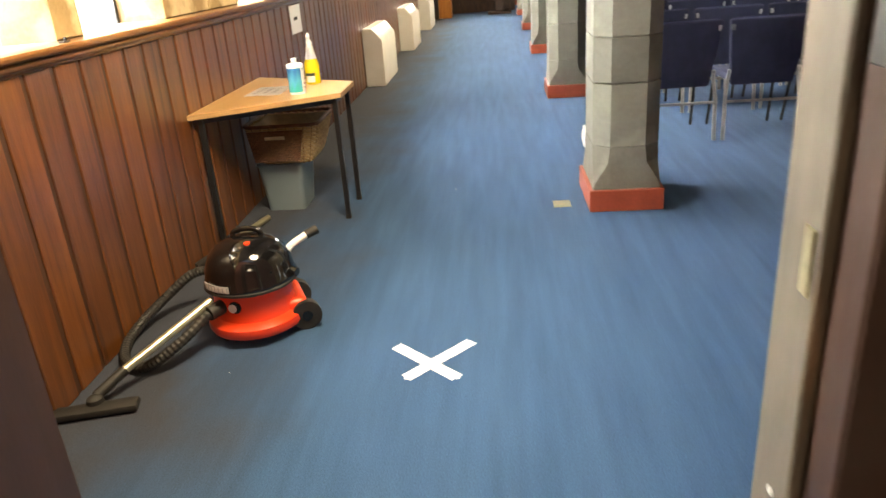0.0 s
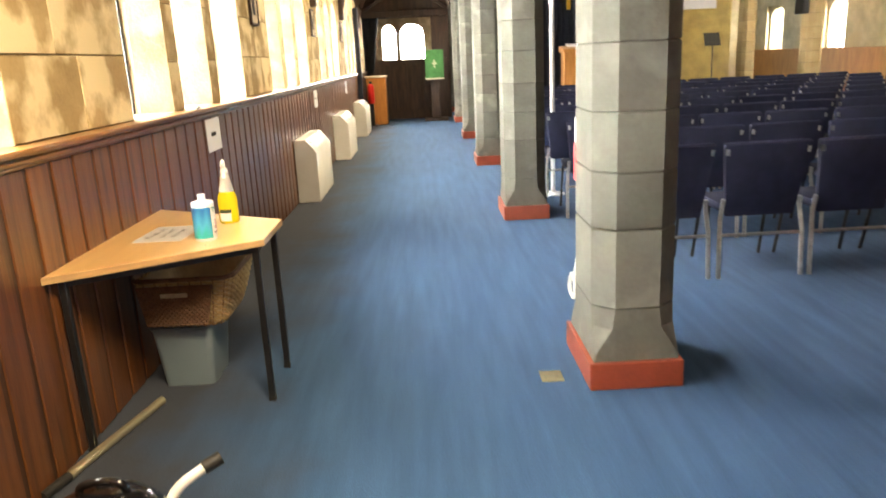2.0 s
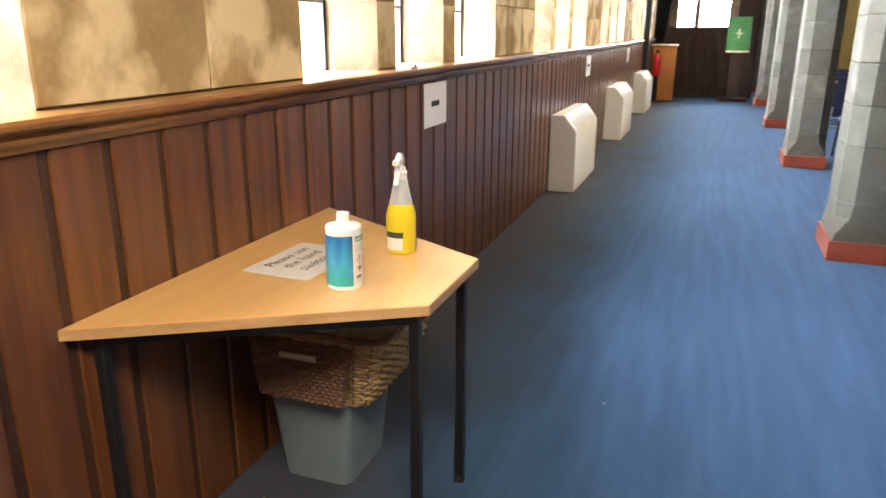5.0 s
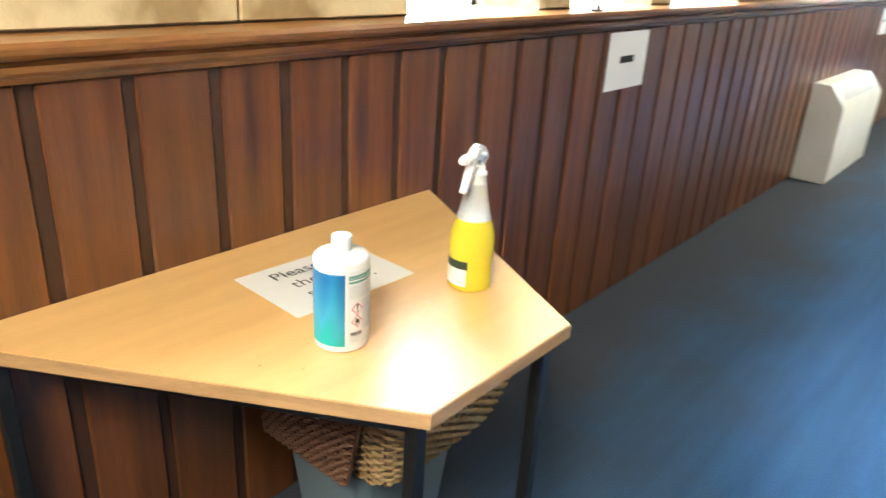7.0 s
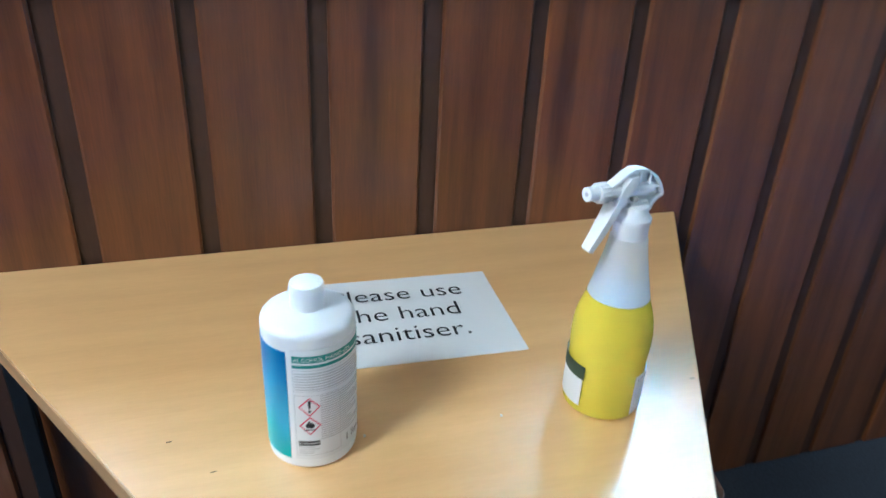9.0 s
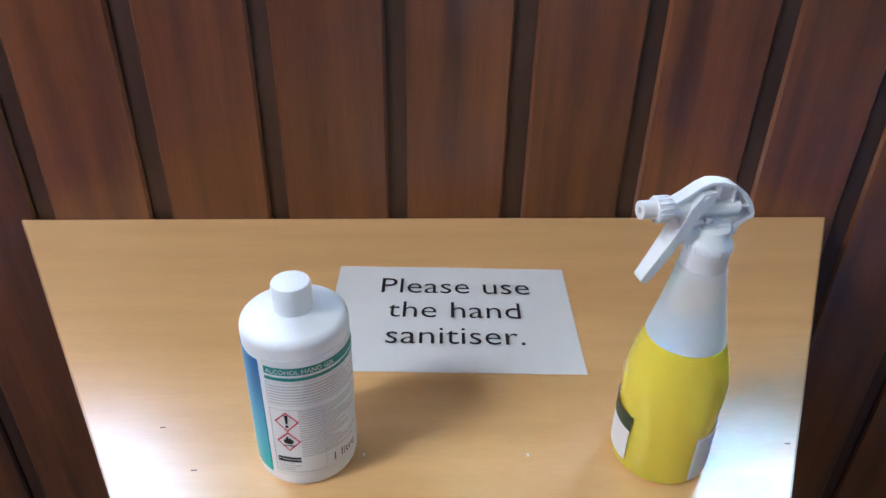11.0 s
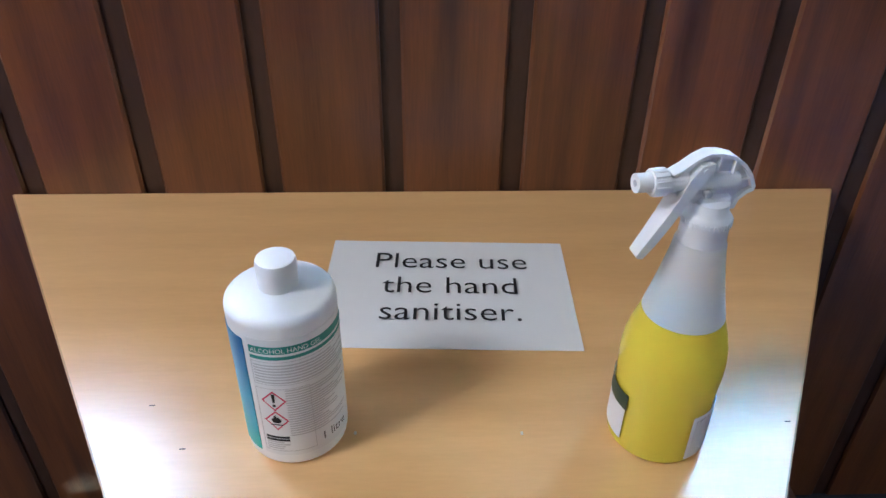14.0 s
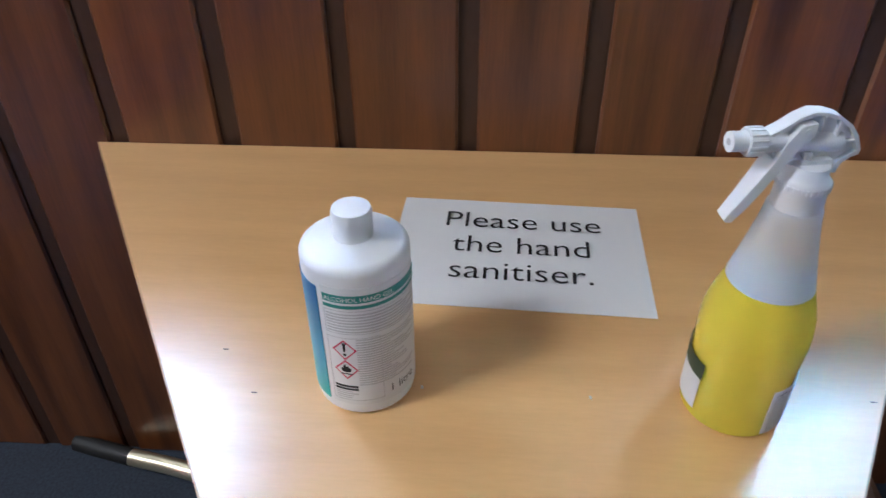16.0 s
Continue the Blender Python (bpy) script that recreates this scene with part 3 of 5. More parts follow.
def pillar(x, y):
    p = thing("stone_pillar", (x + PW / 2, y, 0), "grey octagonal stone pillar on a red-painted plinth", "pillar", "arcade pillars")
    part("plinth", box(-PW / 2 - 0.004, PW / 2 + 0.004, -PD / 2 - 0.004, PD / 2 + 0.004, 0, 0.125, 0.004), SKIRT, p, "red-brown painted wooden plinth")
    part("base_stone", oct_loft([(0.10, PW - 0.03, PD - 0.03, 0.004), (0.135, PW - 0.03, PD - 0.03, 0.004), (0.165, PW - 0.035, PD - 0.035, 0.01), (0.27, SW, SD, SC - 0.01), (0.36, SW, SD, SC)]), PILLAR, p)
    part("core", oct_loft([(0.30, SW - 0.014, SD - 0.014, SC), (2.62, SW - 0.014, SD - 0.014, SC)]), PJOINT, p, "dark weathered mortar joints")
    z = 0.36
    for h in (0.345, 0.24, 0.245, 0.27, 0.25, 0.30, 0.28, 0.33):
        obj("drum", drum(h), PILLAR, p, loc=(0, 0, z))
        z += h
    part("capital", oct_loft([(2.60, SW + 0.02, SD + 0.02, SC), (2.63, SW + 0.05, SD + 0.05, SC), (2.66, SW + 0.03, SD + 0.03, SC), (2.70, SW + 0.10, SD + 0.10, SC + 0.01), (2.78, SW + 0.13, SD + 0.10, SC + 0.01)]), PILLAR, p)
    return p


p_first = pillar(PX0, NEAR_Y[0])
for y in NEAR_Y[1:]:
    copy_thing(p_first, pose(PX0 + PW / 2, y, 0))
p_far = pillar(10.05, NEAR_Y[0])
for o in p_far.children:
    if o.name.startswith(("drum", "base", "capital")):
        o.data = o.data.copy()
        o.data.materials[0] = FARSTONE_LIT
p_far["label"] = "pale sandstone octagonal pillar of the far arcade, warm light in its colour"
for y in NEAR_Y[1:]:
    copy_thing(p_far, pose(10.05 + PW / 2, y, 0))

# aisle roof: dark boarded slopes, purlins and braced trusses
E0, E1, RZ, RX = 2.72, 3.00, 3.80, 1.05
roof = prism([(-0.1, E0 - 0.07), (RX, RZ), (2.16, E1 - 0.05), (2.16, E1 + 0.1), (RX, RZ + 0.15), (-0.1, E0 + 0.1)], "y", Y0 - 0.1, 22.0)
for k in range(60):
    y = Y0 + 0.31 * k
    if y < Y1:
        for xa, za, xb, zb in ((0.0, E0, RX, RZ), (RX, RZ, 2.1, E1)):
            dx, dz = xb - xa, zb - za
            prism([(xa, za - 0.03), (xb, zb - 0.03), (xb, zb + 0.02), (xa, za + 0.02)], "y", y, y + 0.06, bm=roof)
ceil = structure("ceiling", roof, ROOFWOOD, "dark boarded timber aisle roof with rafters", "ceiling")


def truss(y):
    t = thing("roof_truss", (0, y, 0), "dark oak roof truss with curved braces", "truss", "aisle trusses")
    part("rafter", prism([(0.0, E0 - 0.16), (RX, RZ - 0.14), (RX, RZ - 0.02), (0.0, E0 - 0.02)], "y", -0.06, 0.06), DARKWOOD, t)
    part("rafter", prism([(RX, RZ - 0.14), (2.1, E1 - 0.16), (2.1, E1 - 0.02), (RX, RZ - 0.02)], "y", -0.06, 0.06), DARKWOOD, t)
    for sgn in (-1, 1):
        xs, zs = (0.02, 2.30) if sgn < 0 else (2.08, 2.55)
        path = smooth_path([(xs, 0, zs), (xs - sgn * 0.16, 0, zs + 0.45), (xs - sgn * 0.55, 0, zs + 0.83), (RX, 0, RZ - 0.24)], 6)
        part("brace", tube(path, 0.055, 4), DARKWOOD, t, "curved oak brace")
    part("wall_post", box(0.0, 0.08, -0.05, 0.05, 2.15, E0 - 0.05, 0.01), DARKWOOD, t)
    return t


t0 = truss(4.02 + BAY * 0)
for k in (-2, -1, 1, 2, 3):
    copy_thing(t0, pose(0, 4.02 + BAY * k - (0.3 if k == -2 else 0), 0))
structure("ceiling_nave", prism([(2.3, 7.0), (6.25, 9.5), (10.3, 7.0), (10.3, 7.2), (6.25, 9.8), (2.3, 7.2)], "y", Y0 - 0.2, EAST + 0.4), ROOFWOOD, "dark nave roof boards", "ceiling")
structure("ceiling_far", box(10.25, 12.95, Y0 - 0.2, 22.4, 5.9, 6.1), ROOFWOOD, "dark far aisle roof", "ceiling")


def ceiling_spot(x, y, z, power):
    s = thing("spotlight", (x, y, z), "small white ceiling spotlight on the roof timbers", "spotlight", "aisle spotlights")
    part("housing", lathe([(0.035, 0.0), (0.045, 0.02), (0.045, 0.10), (0.02, 0.13)], 16), WHITEP, s, smooth=True)
    part("bracket", box(-0.01, 0.01, -0.01, 0.01, 0.12, 0.20), WHITEP, s)
    spot_lamp(x, y, z - 0.02, power)
    return s


for y, power in ((-1.6, 150), (2.9, 34), (5.7, 90), (9.1, 80), (12.5, 70)):
    ceiling_spot(1.55, y, 3.08, power)

# panelling: backing, boards and rail
structure("panel_backing", box(-0.010, 0.021, Y0, Y1, 0.0, 1.126), GROOVE, "dark recessed strips between wall boards", "panelling")


def rail_profile():
    return [(0.0, 1.128), (0.026, 1.128), (0.030, 1.138), (0.042, 1.142), (0.052, 1.150), (0.056, 1.160), (0.050, 1.168), (0.062, 1.172), (0.074, 1.180),
            (0.078, 1.190), (0.074, 1.199), (0.0, 1.204)]


rail = tagged(obj("dado_rail", from_bm("dado_rail", prism(rail_profile(), "y", Y0, Y1)), RAIL), "varnished moulded timber dado rail", "dado rail", kind="structure")


# ---- things ----
# table
TZ = 0.738
table = thing("table", (0, 0, 0), "trapezoidal beech laminate table with black metal legs", "table")
TOP = [(0.028, -0.003), (0.734, 0.422), (0.734, 0.815), (0.028, 1.214)]


def inset(pts, d):
    c = Vector((0.30, 0.60))
    out = []
    for i, p in enumerate(pts):
        a, b, n = Vector(pts[i - 1]), Vector(p), Vector(pts[(i + 1) % len(pts)])
        e1, e2 = (b - a).normalized(), (n - b).normalized()
        bis = (e2 - e1).normalized()
        s = abs(e1.x * bis.y - e1.y * bis.x)
        out.append(tuple(b + bis * d / max(s, 0.2)))
    return out


bt = prism(inset(TOP, 0.002), "z", TZ - 0.002, TZ)
part("tabletop", bt, BEECH, table)
part("edge_band", prism(TOP, "z", TZ - 0.027, TZ - 0.0021), BEECHEDGE, table, "pale beech edge band")
LEGS = [(0.062, 0.075), (0.690, 0.440), (0.690, 0.793), (0.062, 1.130)]
for x, y in LEGS:
    lg = part("leg", box(x - 0.0135, x + 0.0135, y - 0.0135, y + 0.0135, 0.008, TZ - 0.027, 0.003), BLACKM, table)
    part("foot_cap", box(x - 0.015, x + 0.015, y - 0.015, y + 0.015, 0.0, 0.02, 0.002), RUBBER, lg)
for (xa, ya), (xb, yb) in zip(LEGS, LEGS[1:] + LEGS[:1]):
    d = Vector((xb - xa, yb - ya)).normalized()
    n = Vector((-d.y, d.x)) * 0.011
    part("under_rail", prism([(xa + n.x, ya + n.y), (xb + n.x, yb + n.y), (xb - n.x, yb - n.y), (xa - n.x, ya - n.y)], "z", TZ - 0.058, TZ - 0.0275), BLACKM, table)

# sign on the table
sign = thing("paper_sign", (0.273, 0.622, TZ + 0.0006), "white laminated paper sign lying on the table", "sign", rz=87.5)
bs = bmesh.new()
nx, ny = 24, 10
gv = [[bs.verts.new((-0.1485 + 0.297 * i / nx, -0.105 + 0.21 * j / ny, 0.0004 + 0.004 * max(0, (i / nx - 0.75)) * max(0, 0.4 - j / ny))) for i in range(nx + 1)] for j in range(ny + 1)]
for j in range(ny):
    for i in range(nx):
        bs.faces.new((gv[j][i], gv[j][i + 1], gv[j + 1][i + 1], gv[j + 1][i]))
ext = bmesh.ops.extrude_face_region(bs, geom=bs.faces[:])
bmesh.ops.translate(bs, vec=(0, 0, -0.0004), verts=[v for v in ext["geom"] if isinstance(v, bmesh.types.BMVert)])
part("sheet", bs, LAMINATE, sign, smooth=True)
for line, ly in (("Please use", 0.043), ("the hand", -0.008), ("sanitiser.", -0.058)):
    obj("lettering", text_mesh(line, 0.047, thin=0.00025), INK, sign, "black printed words '%s'" % line, (0.004, ly, 0.0022))

# gel bottle
gel = thing("gel_bottle", (0.483, 0.4735, TZ), "white plastic one litre hand gel bottle with blue label", "bottle")
R = 0.0455
gel.scale = (1.012, 1.012, 0.978)
prof = [(R - 0.006, 0.0), (R - 0.001, 0.003), (R, 0.009), (R, 0.1575)]
prof += [(R - 0.0085 + 0.0085 * math.cos(radians(a)), 0.1605 + 0.0085 * math.sin(radians(a))) for a in (0, 12, 24, 36, 48, 60, 70, 80)]
prof += [(R - 0.012, 0.1700), (R - 0.022, 0.1722), (0.0165, 0.1735)]
part("body", lathe(prof, 48), HDPE, gel, smooth=True)
part("cap", lathe([(0.0160, 0.1720), (0.0164, 0.1745), (0.0162, 0.1880), (0.0166, 0.1890), (0.0166, 0.1965), (0.0156, 0.1995), (0.0125, 0.2005)], 40), SPRAYW, gel, "white screw cap", smooth=True)
part("front_label", arc_patch(R, -155, -35, 0.014, 0.147, 28), BLUELAB, gel, "blue to teal gradient label with pale swirl")
back_l = part("back_label", arc_patch(R, -29, 92, 0.010, 0.134, 28, 0.0005), LABELW, gel, "white information label", loc=(0, 0, 0.004))
back_l.scale = (1, 1, 1.10)
q = R + 0.0006
part("band", arc_patch(q, -27, 92, 0.1205, 0.1275, 24, 0.0003), TEALINK, back_l, "teal title band")
part("band", arc_patch(q, -27, 92, 0.1150, 0.1180, 24, 0.0003), TEALINK, back_l, "thin teal band")
obj("lettering", wrapped_text("ALCOHOL HAND GEL", 0.0060, q + 0.0005, -25, 0.1218), LABELW, back_l, "pale title words")
obj("lettering", wrapped_text("1 litre", 0.0125, q + 0.0004, 36, 0.019), INK, back_l, "volume mark '1 litre'")


def arc_frame(a0, a1, z0, z1, t, m, parent):
    b = arc_patch(q, a0, a1, z0, z0 + t, 16, 0.0002)
    join(b, arc_patch(q, a0, a1, z1 - t, z1, 16, 0.0002))
    da = math.degrees(t / R)
    join(b, arc_patch(q, a0, a0 + da, z0, z1, 1, 0.0002))
    join(b, arc_patch(q, a1 - da, a1, z0, z1, 1, 0.0002))
    part("box_outline", b, m, parent)


arc_frame(-27, 88, 0.0890, 0.1125, 0.0004, GREYINK, back_l)
arc_frame(-27, 30, 0.0150, 0.0850, 0.0004, GREYINK, back_l)
rnd = random.Random(5)
fine = bmesh.new()
for i in range(7):
    z = 0.1095 - 0.0029 * i
    a1 = 30 + rnd.random() * 50 if i in (0, 2, 4) else 84
    join(fine, arc_patch(q, -25, a1, z - 0.0012, z, 16, 0.0002))
for i in range(20):
    z = 0.0835 - 0.0026 * i
    join(fine, arc_patch(q, 4, 40 + rnd.random() * 42, z - 0.0010, z, 12, 0.0002))
for i in range(4):
    z = 0.0255 - 0.0024 * i
    join(fine, arc_patch(q, -24, -6 + rnd.random() * 12, z - 0.001, z, 6, 0.0002))
part("small_print", fine, GREYINK, back_l, "unreadable small grey print")["kind"] = "stuff"
bold = bmesh.new()
for i in range(2):
    join(bold, arc_patch(q, -24, 2, 0.0300 - 0.0032 * i, 0.0322 - 0.0032 * i, 8, 0.0002))
part("small_print", bold, INK, back_l, "unreadable bold print")["kind"] = "stuff"


def diamond(zc, ac, h):
    b = bmesh.new()
    rr = q + 0.0003

    def pt(u, v):
        a = radians(ac) + u / rr
        return b.verts.new((rr * math.cos(a), rr * math.sin(a), zc + v))
    o = [pt(0, h), pt(h, 0), pt(0, -h), pt(-h, 0)]
    k = h * 0.82
    i = [pt(0, k), pt(k, 0), pt(0, -k), pt(-k, 0)]
    for n in range(4):
        b.faces.new((o[n], o[(n + 1) % 4], i[(n + 1) % 4], i[n]))
    part("hazard_diamond", b, REDINK, back_l, "red-edged hazard diamond")


def mark(zc, ac, pts):
    b = bmesh.new()
    rr = q + 0.0003
    vs = []
    for u, v in pts:
        a = radians(ac) + u / rr
        vs.append(b.verts.new((rr * math.cos(a), rr * math.sin(a), zc + v)))
    b.faces.new(vs)
    bmesh.ops.triangulate(b, faces=b.faces[:])
    part("hazard_mark", b, INK, back_l)


diamond(0.0720, -9, 0.0108)
diamond(0.0505, -9, 0.0108)
mark(0.0720, -9, [(-0.0016, 0.0075), (0.0016, 0.0075), (0.0009, -0.0018), (-0.0009, -0.0018)])
mark(0.0720, -9, [(-0.0013, -0.0035), (0.0013, -0.0035), (0.0013, -0.006), (-0.0013, -0.006)])
mark(0.0505, -9, [(-0.0028, -0.0026), (-0.0046, 0.0), (-0.0040, 0.0022), (-0.0030, 0.0006), (-0.0022, 0.0046), (-0.0004, 0.0064), (0.0002, 0.0030), (0.0018, 0.0044), (0.0026, 0.0008), (0.0040, 0.0018), (0.0044, -0.0004), (0.0028, -0.0026)])
mark(0.0505, -9, [(-0.0055, -0.0042), (0.0055, -0.0042), (0.0055, -0.0054), (-0.0055, -0.0054)])

# spray bottle
spray = thing("spray_bottle", (0.494, 0.810, TZ), "trigger spray bottle half full of yellow detergent", "spray bottle")
outer = [(0.039, 0.0), (0.0435, 0.004), (0.0440, 0.012), (0.0432, 0.040), (0.0437, 0.070), (0.0450, 0.092), (0.0448, 0.108), (0.0430, 0.122),
         (0.0396, 0.135), (0.0360, 0.146), (0.0342, 0.153)]
part("liquid_body", lathe(outer, 48), YELLOW, spray, "yellow detergent behind clear plastic", smooth=True)
upper = [(0.0342, 0.1532), (0.0320, 0.163), (0.0276, 0.183), (0.0234, 0.204), (0.0210, 0.218), (0.0203, 0.2255), (0.0180, 0.228)]
part("neck", lathe(upper, 48), FROST, spray, "frosted clear plastic shoulder", smooth=True)
coll = part("collar", lathe([(0.0182, 0.2245), (0.0188, 0.2275), (0.0183, 0.2435), (0.0189, 0.2445), (0.0189, 0.2510), (0.0170, 0.2535), (0.0150, 0.2565), (0.0146, 0.2640), (0.012, 0.2655)], 40), SPRAYW, spray, "white ribbed collar", smooth=True)
ribs = bmesh.new()
for i in range(36):
    a = 2 * math.pi * i / 36
    b = box(-0.0008, 0.0008, -0.0006, 0.0006, 0.2453, 0.2502)
    bmesh.ops.rotate(b, matrix=Matrix.Rotation(a, 3, 'Z'), verts=b.verts)
    bmesh.ops.translate(b, vec=(0.0189 * math.cos(a), 0.0189 * math.sin(a), 0), verts=b.verts)
    join(ribs, b)
part("rib", ribs, SPRAYW, coll)
# head: local +x points towards the nozzle
headp = new("trigger_head")
headp.parent = spray
headp.matrix_basis = pose(0, 0, 0.0345, 0, 0, -80) @ Matrix.Scale(0.89, 4)
# curved open-sided shroud: a bent band, a web inside it, ribs across the web
band = [(0.044, 0.289), (0.034, 0.295), (0.024, 0.3025), (0.014, 0.307), (0.002, 0.306), (-0.010, 0.302), (-0.021, 0.294), (-0.029, 0.284), (-0.035, 0.271)]
inner = [(u + 0.12 * (0.004 - u) * 0.6, v - 0.0032 + 0.0010 * abs(u) / 0.03) for u, v in band]
bd = prism(band + inner[::-1], "y", -0.0065, 0.0065)
part("shroud", bd, SPRAYW, headp, "white curved trigger shroud", smooth=True)
tail = prism([(-0.0352, 0.2708), (-0.0318, 0.2700), (-0.0255, 0.2665), (-0.0185, 0.2600), (-0.0165, 0.2500), (-0.0200, 0.2500), (-0.0225, 0.2585), (-0.0285, 0.2640), (-0.0345, 0.2665)], "y", -0.0062, 0.0062)
part("tail", tail, SPRAYW, headp, "curved rear lip of the shroud", smooth=True)
part("web", prism([(0.0435, 0.272)] + inner + [(-0.0315, 0.2702), (-0.022, 0.262), (-0.016, 0.254), (0.012, 0.254)], "y", -0.0018, 0.0018), SPRAYW, headp, "recessed side of the shroud")
for u0, u1, v0, v1 in ((-0.0300, -0.0120, 0.2780, 0.2798), (-0.0125, -0.0105, 0.2700, 0.2990), (0.0020, 0.0040, 0.2880, 0.3025)):
    part("shroud_rib", box(u0, u1, -0.0060, 0.0060, v0, v1, 0.0004), SPRAYW, headp)
part("neck_block", box(-0.0150, 0.0130, -0.0080, 0.0080, 0.2480, 0.2640, 0.003, 2), SPRAYW, headp, smooth=True)
# solid grey block stands in for the shade of a recess
part("spring_slot", box(0.0060, 0.0130, 0.0026, 0.0105, 0.2660, 0.2720, 0.001), GREYINK, headp, "grey block painted as the shade of a slot under the barrel")
part("barrel", tube([(-0.018, 0, 0.277), (0.046, 0, 0.281)], 0.0090, 20), SPRAYW, headp, smooth=True)
nz = tube([(0.046, 0, 0.281), (0.060, 0, 0.2815)], 0.0112, 20)
for i in range(14):
    a = 2 * math.pi * i / 14
    box(0.047, 0.059, 0.0112 * math.cos(a) - 0.001, 0.0112 * math.cos(a) + 0.001, 0.281 + 0.0112 * math.sin(a) - 0.001, 0.281 + 0.0112 * math.sin(a) + 0.001, bm=nz)
part("nozzle", nz, SPRAYW, headp, "white ribbed nozzle")
part("nozzle_tip", tube([(0.060, 0, 0.2815), (0.073, 0, 0.282)], 0.0085, 20), SPRAYW, headp, smooth=True)
part("nozzle_hole", tube([(0.0730, 0, 0.282), (0.0733, 0, 0.282)], 0.0030, 12), GREYINK, headp)
tg = prism([(0.010, 0.2990), (0.021, 0.2975), (0.030, 0.284), (0.036, 0.266), (0.045, 0.246), (0.054, 0.228), (0.0635, 0.2095), (0.062, 0.2065), (0.057, 0.2055),
            (0.048, 0.219), (0.038, 0.238), (0.028, 0.260), (0.019, 0.279), (0.010, 0.289)], "y", -0.0105, 0.0105)
for v in tg.verts:
    v.co.y *= 0.62 + 0.38 * min(1.0, max(0.0, (v.co.z - 0.20) / 0.07))
part("trigger", tg, SPRAYW, headp, "white pull trigger")
part("pivot", tube([(0.017, -0.0115, 0.2925), (0.017, 0.0115, 0.2925)], 0.0028, 12), SPRAYW, headp, smooth=True)
part("piston", tube([(0.004, 0, 0.266), (0.036, 0, 0.266)], 0.005, 12), SPRAYW, headp)
part("label", arc_patch(0.0449, 18, 82, 0.008, 0.062, 14, 0.0004), LABELW, spray, "white directions label")
sp = bmesh.new()
for i in range(13):
    z = 0.052 - 0.0034 * i
    join(sp, arc_patch(0.0455, 22, 45 + rnd.random() * 30, z - 0.0011, z, 8, 0.0002))
part("small_print", sp, GREYINK, spray, "unreadable small print")["kind"] = "stuff"
obj("lettering", wrapped_text("DETERGENT", 0.0058, 0.0458, 22, 0.0545), INK, spray, "black word 'DETERGENT'")
part("label", arc_patch(0.0449, -135, -62, 0.014, 0.068, 14, 0.0004), LABELW, spray, "white front label")
part("label_band", arc_patch(0.0454, -135, -60, 0.052, 0.070, 14, 0.0003), DARKGREEN, spray, "dark green label band")

spray.scale = (1, 1, 0.955)

# crumbs on the table
crumb = from_bm("crumb", box(-0.002, 0.002, -0.0012, 0.0012, 0, 0.0012, 0.0004))
crumb.materials.append(PAPER)
for x, y in ((0.493, 0.527), (0.497, 0.684)):
    tagged(obj("crumb", crumb, PAPER, loc=(x, y, TZ + 0.0002)), "tiny pale crumb on the tabletop", "crumb", "crumbs")

chip = from_bm("speck", box(-0.0006, 0.0006, -0.0028, 0.0028, 0, 0.0005, 0.0002))
for x, y in ((0.453, 0.326), (0.508, 0.37), (0.488, 0.943)):
    tagged(obj("speck", chip, DARKWOOD, loc=(x, y, TZ + 0.0002)), "tiny dark speck of dirt on the tabletop", "speck", "dirt specks")

# lint on the carpet and catches on the rail
for x, y in ((1.05, 1.45), (1.30, 0.9), (0.55, -1.25), (1.72, 6.4), (0.9, 2.6)):
    tagged(obj("lint", crumb, PAPER, loc=(x, y, 0.0005)), "tiny white speck of lint on the carpet", "lint", "lint specks")
for x, y in ((0.055, 1.99), (0.05, -0.93), (0.05, 5.4)):
    wc = thing("window_catch", (x, y, 1.2035), "small dark metal window catch on the rail", "window catch", "window catches")
    part("base", box(-0.010, 0.010, -0.022, 0.022, -0.002, 0.004, 0.001), LEAD, wc)
    part("peg", tube([(0, 0.008, 0.002), (0, 0.008, 0.016)], 0.0055, 10), LEAD, wc)

# plastic box and wicker basket under the table
tub = thing("storage_box", (0.262, 0.775, 0), "milky white plastic storage box under the table", "storage box")


def tapered(x, y, x2, y2, z0, z1, r, wall=0.003):
    def ring(hx, hy, z, b, rr):
        pts = []
        for cx, cy, a0 in ((hx - rr, hy - rr, 0), (-hx + rr, hy - rr, 90), (-hx + rr, -hy + rr, 180), (hx - rr, -hy + rr, 270)):
            for k in range(5):
                a = radians(a0 + 22.5 * k)
                pts.append(b.verts.new((cx + rr * math.cos(a), cy + rr * math.sin(a), z)))
        return pts
    b = bmesh.new()
    rs = [ring(x, y, z0, b, r), ring(x2, y2, z1, b, r), ring(x2 - wall, y2 - wall, z1, b, r), ring(x - wall, y - wall, z0 + wall, b, r)]
    n = len(rs[0])
    for p, s in zip(rs, rs[1:]):
        for i in range(n):
            b.faces.new((p[i], p[(i + 1) % n], s[(i + 1) % n], s[i]))
    b.faces.new(rs[0][::-1])
    b.faces.new(rs[-1])
    return b


part("body", tapered(0.115, 0.135, 0.138, 0.165, 0.0, 0.30, 0.03), TUBP, tub, smooth=True)
part("rim", tapered(0.139, 0.167, 0.146, 0.175, 0.285, 0.302, 0.03, 0.010), TUBP, tub)
basket = thing("wicker_basket", (0.315, 0.79, 0.302), "brown and pale woven wicker basket standing on the plastic box", "basket")


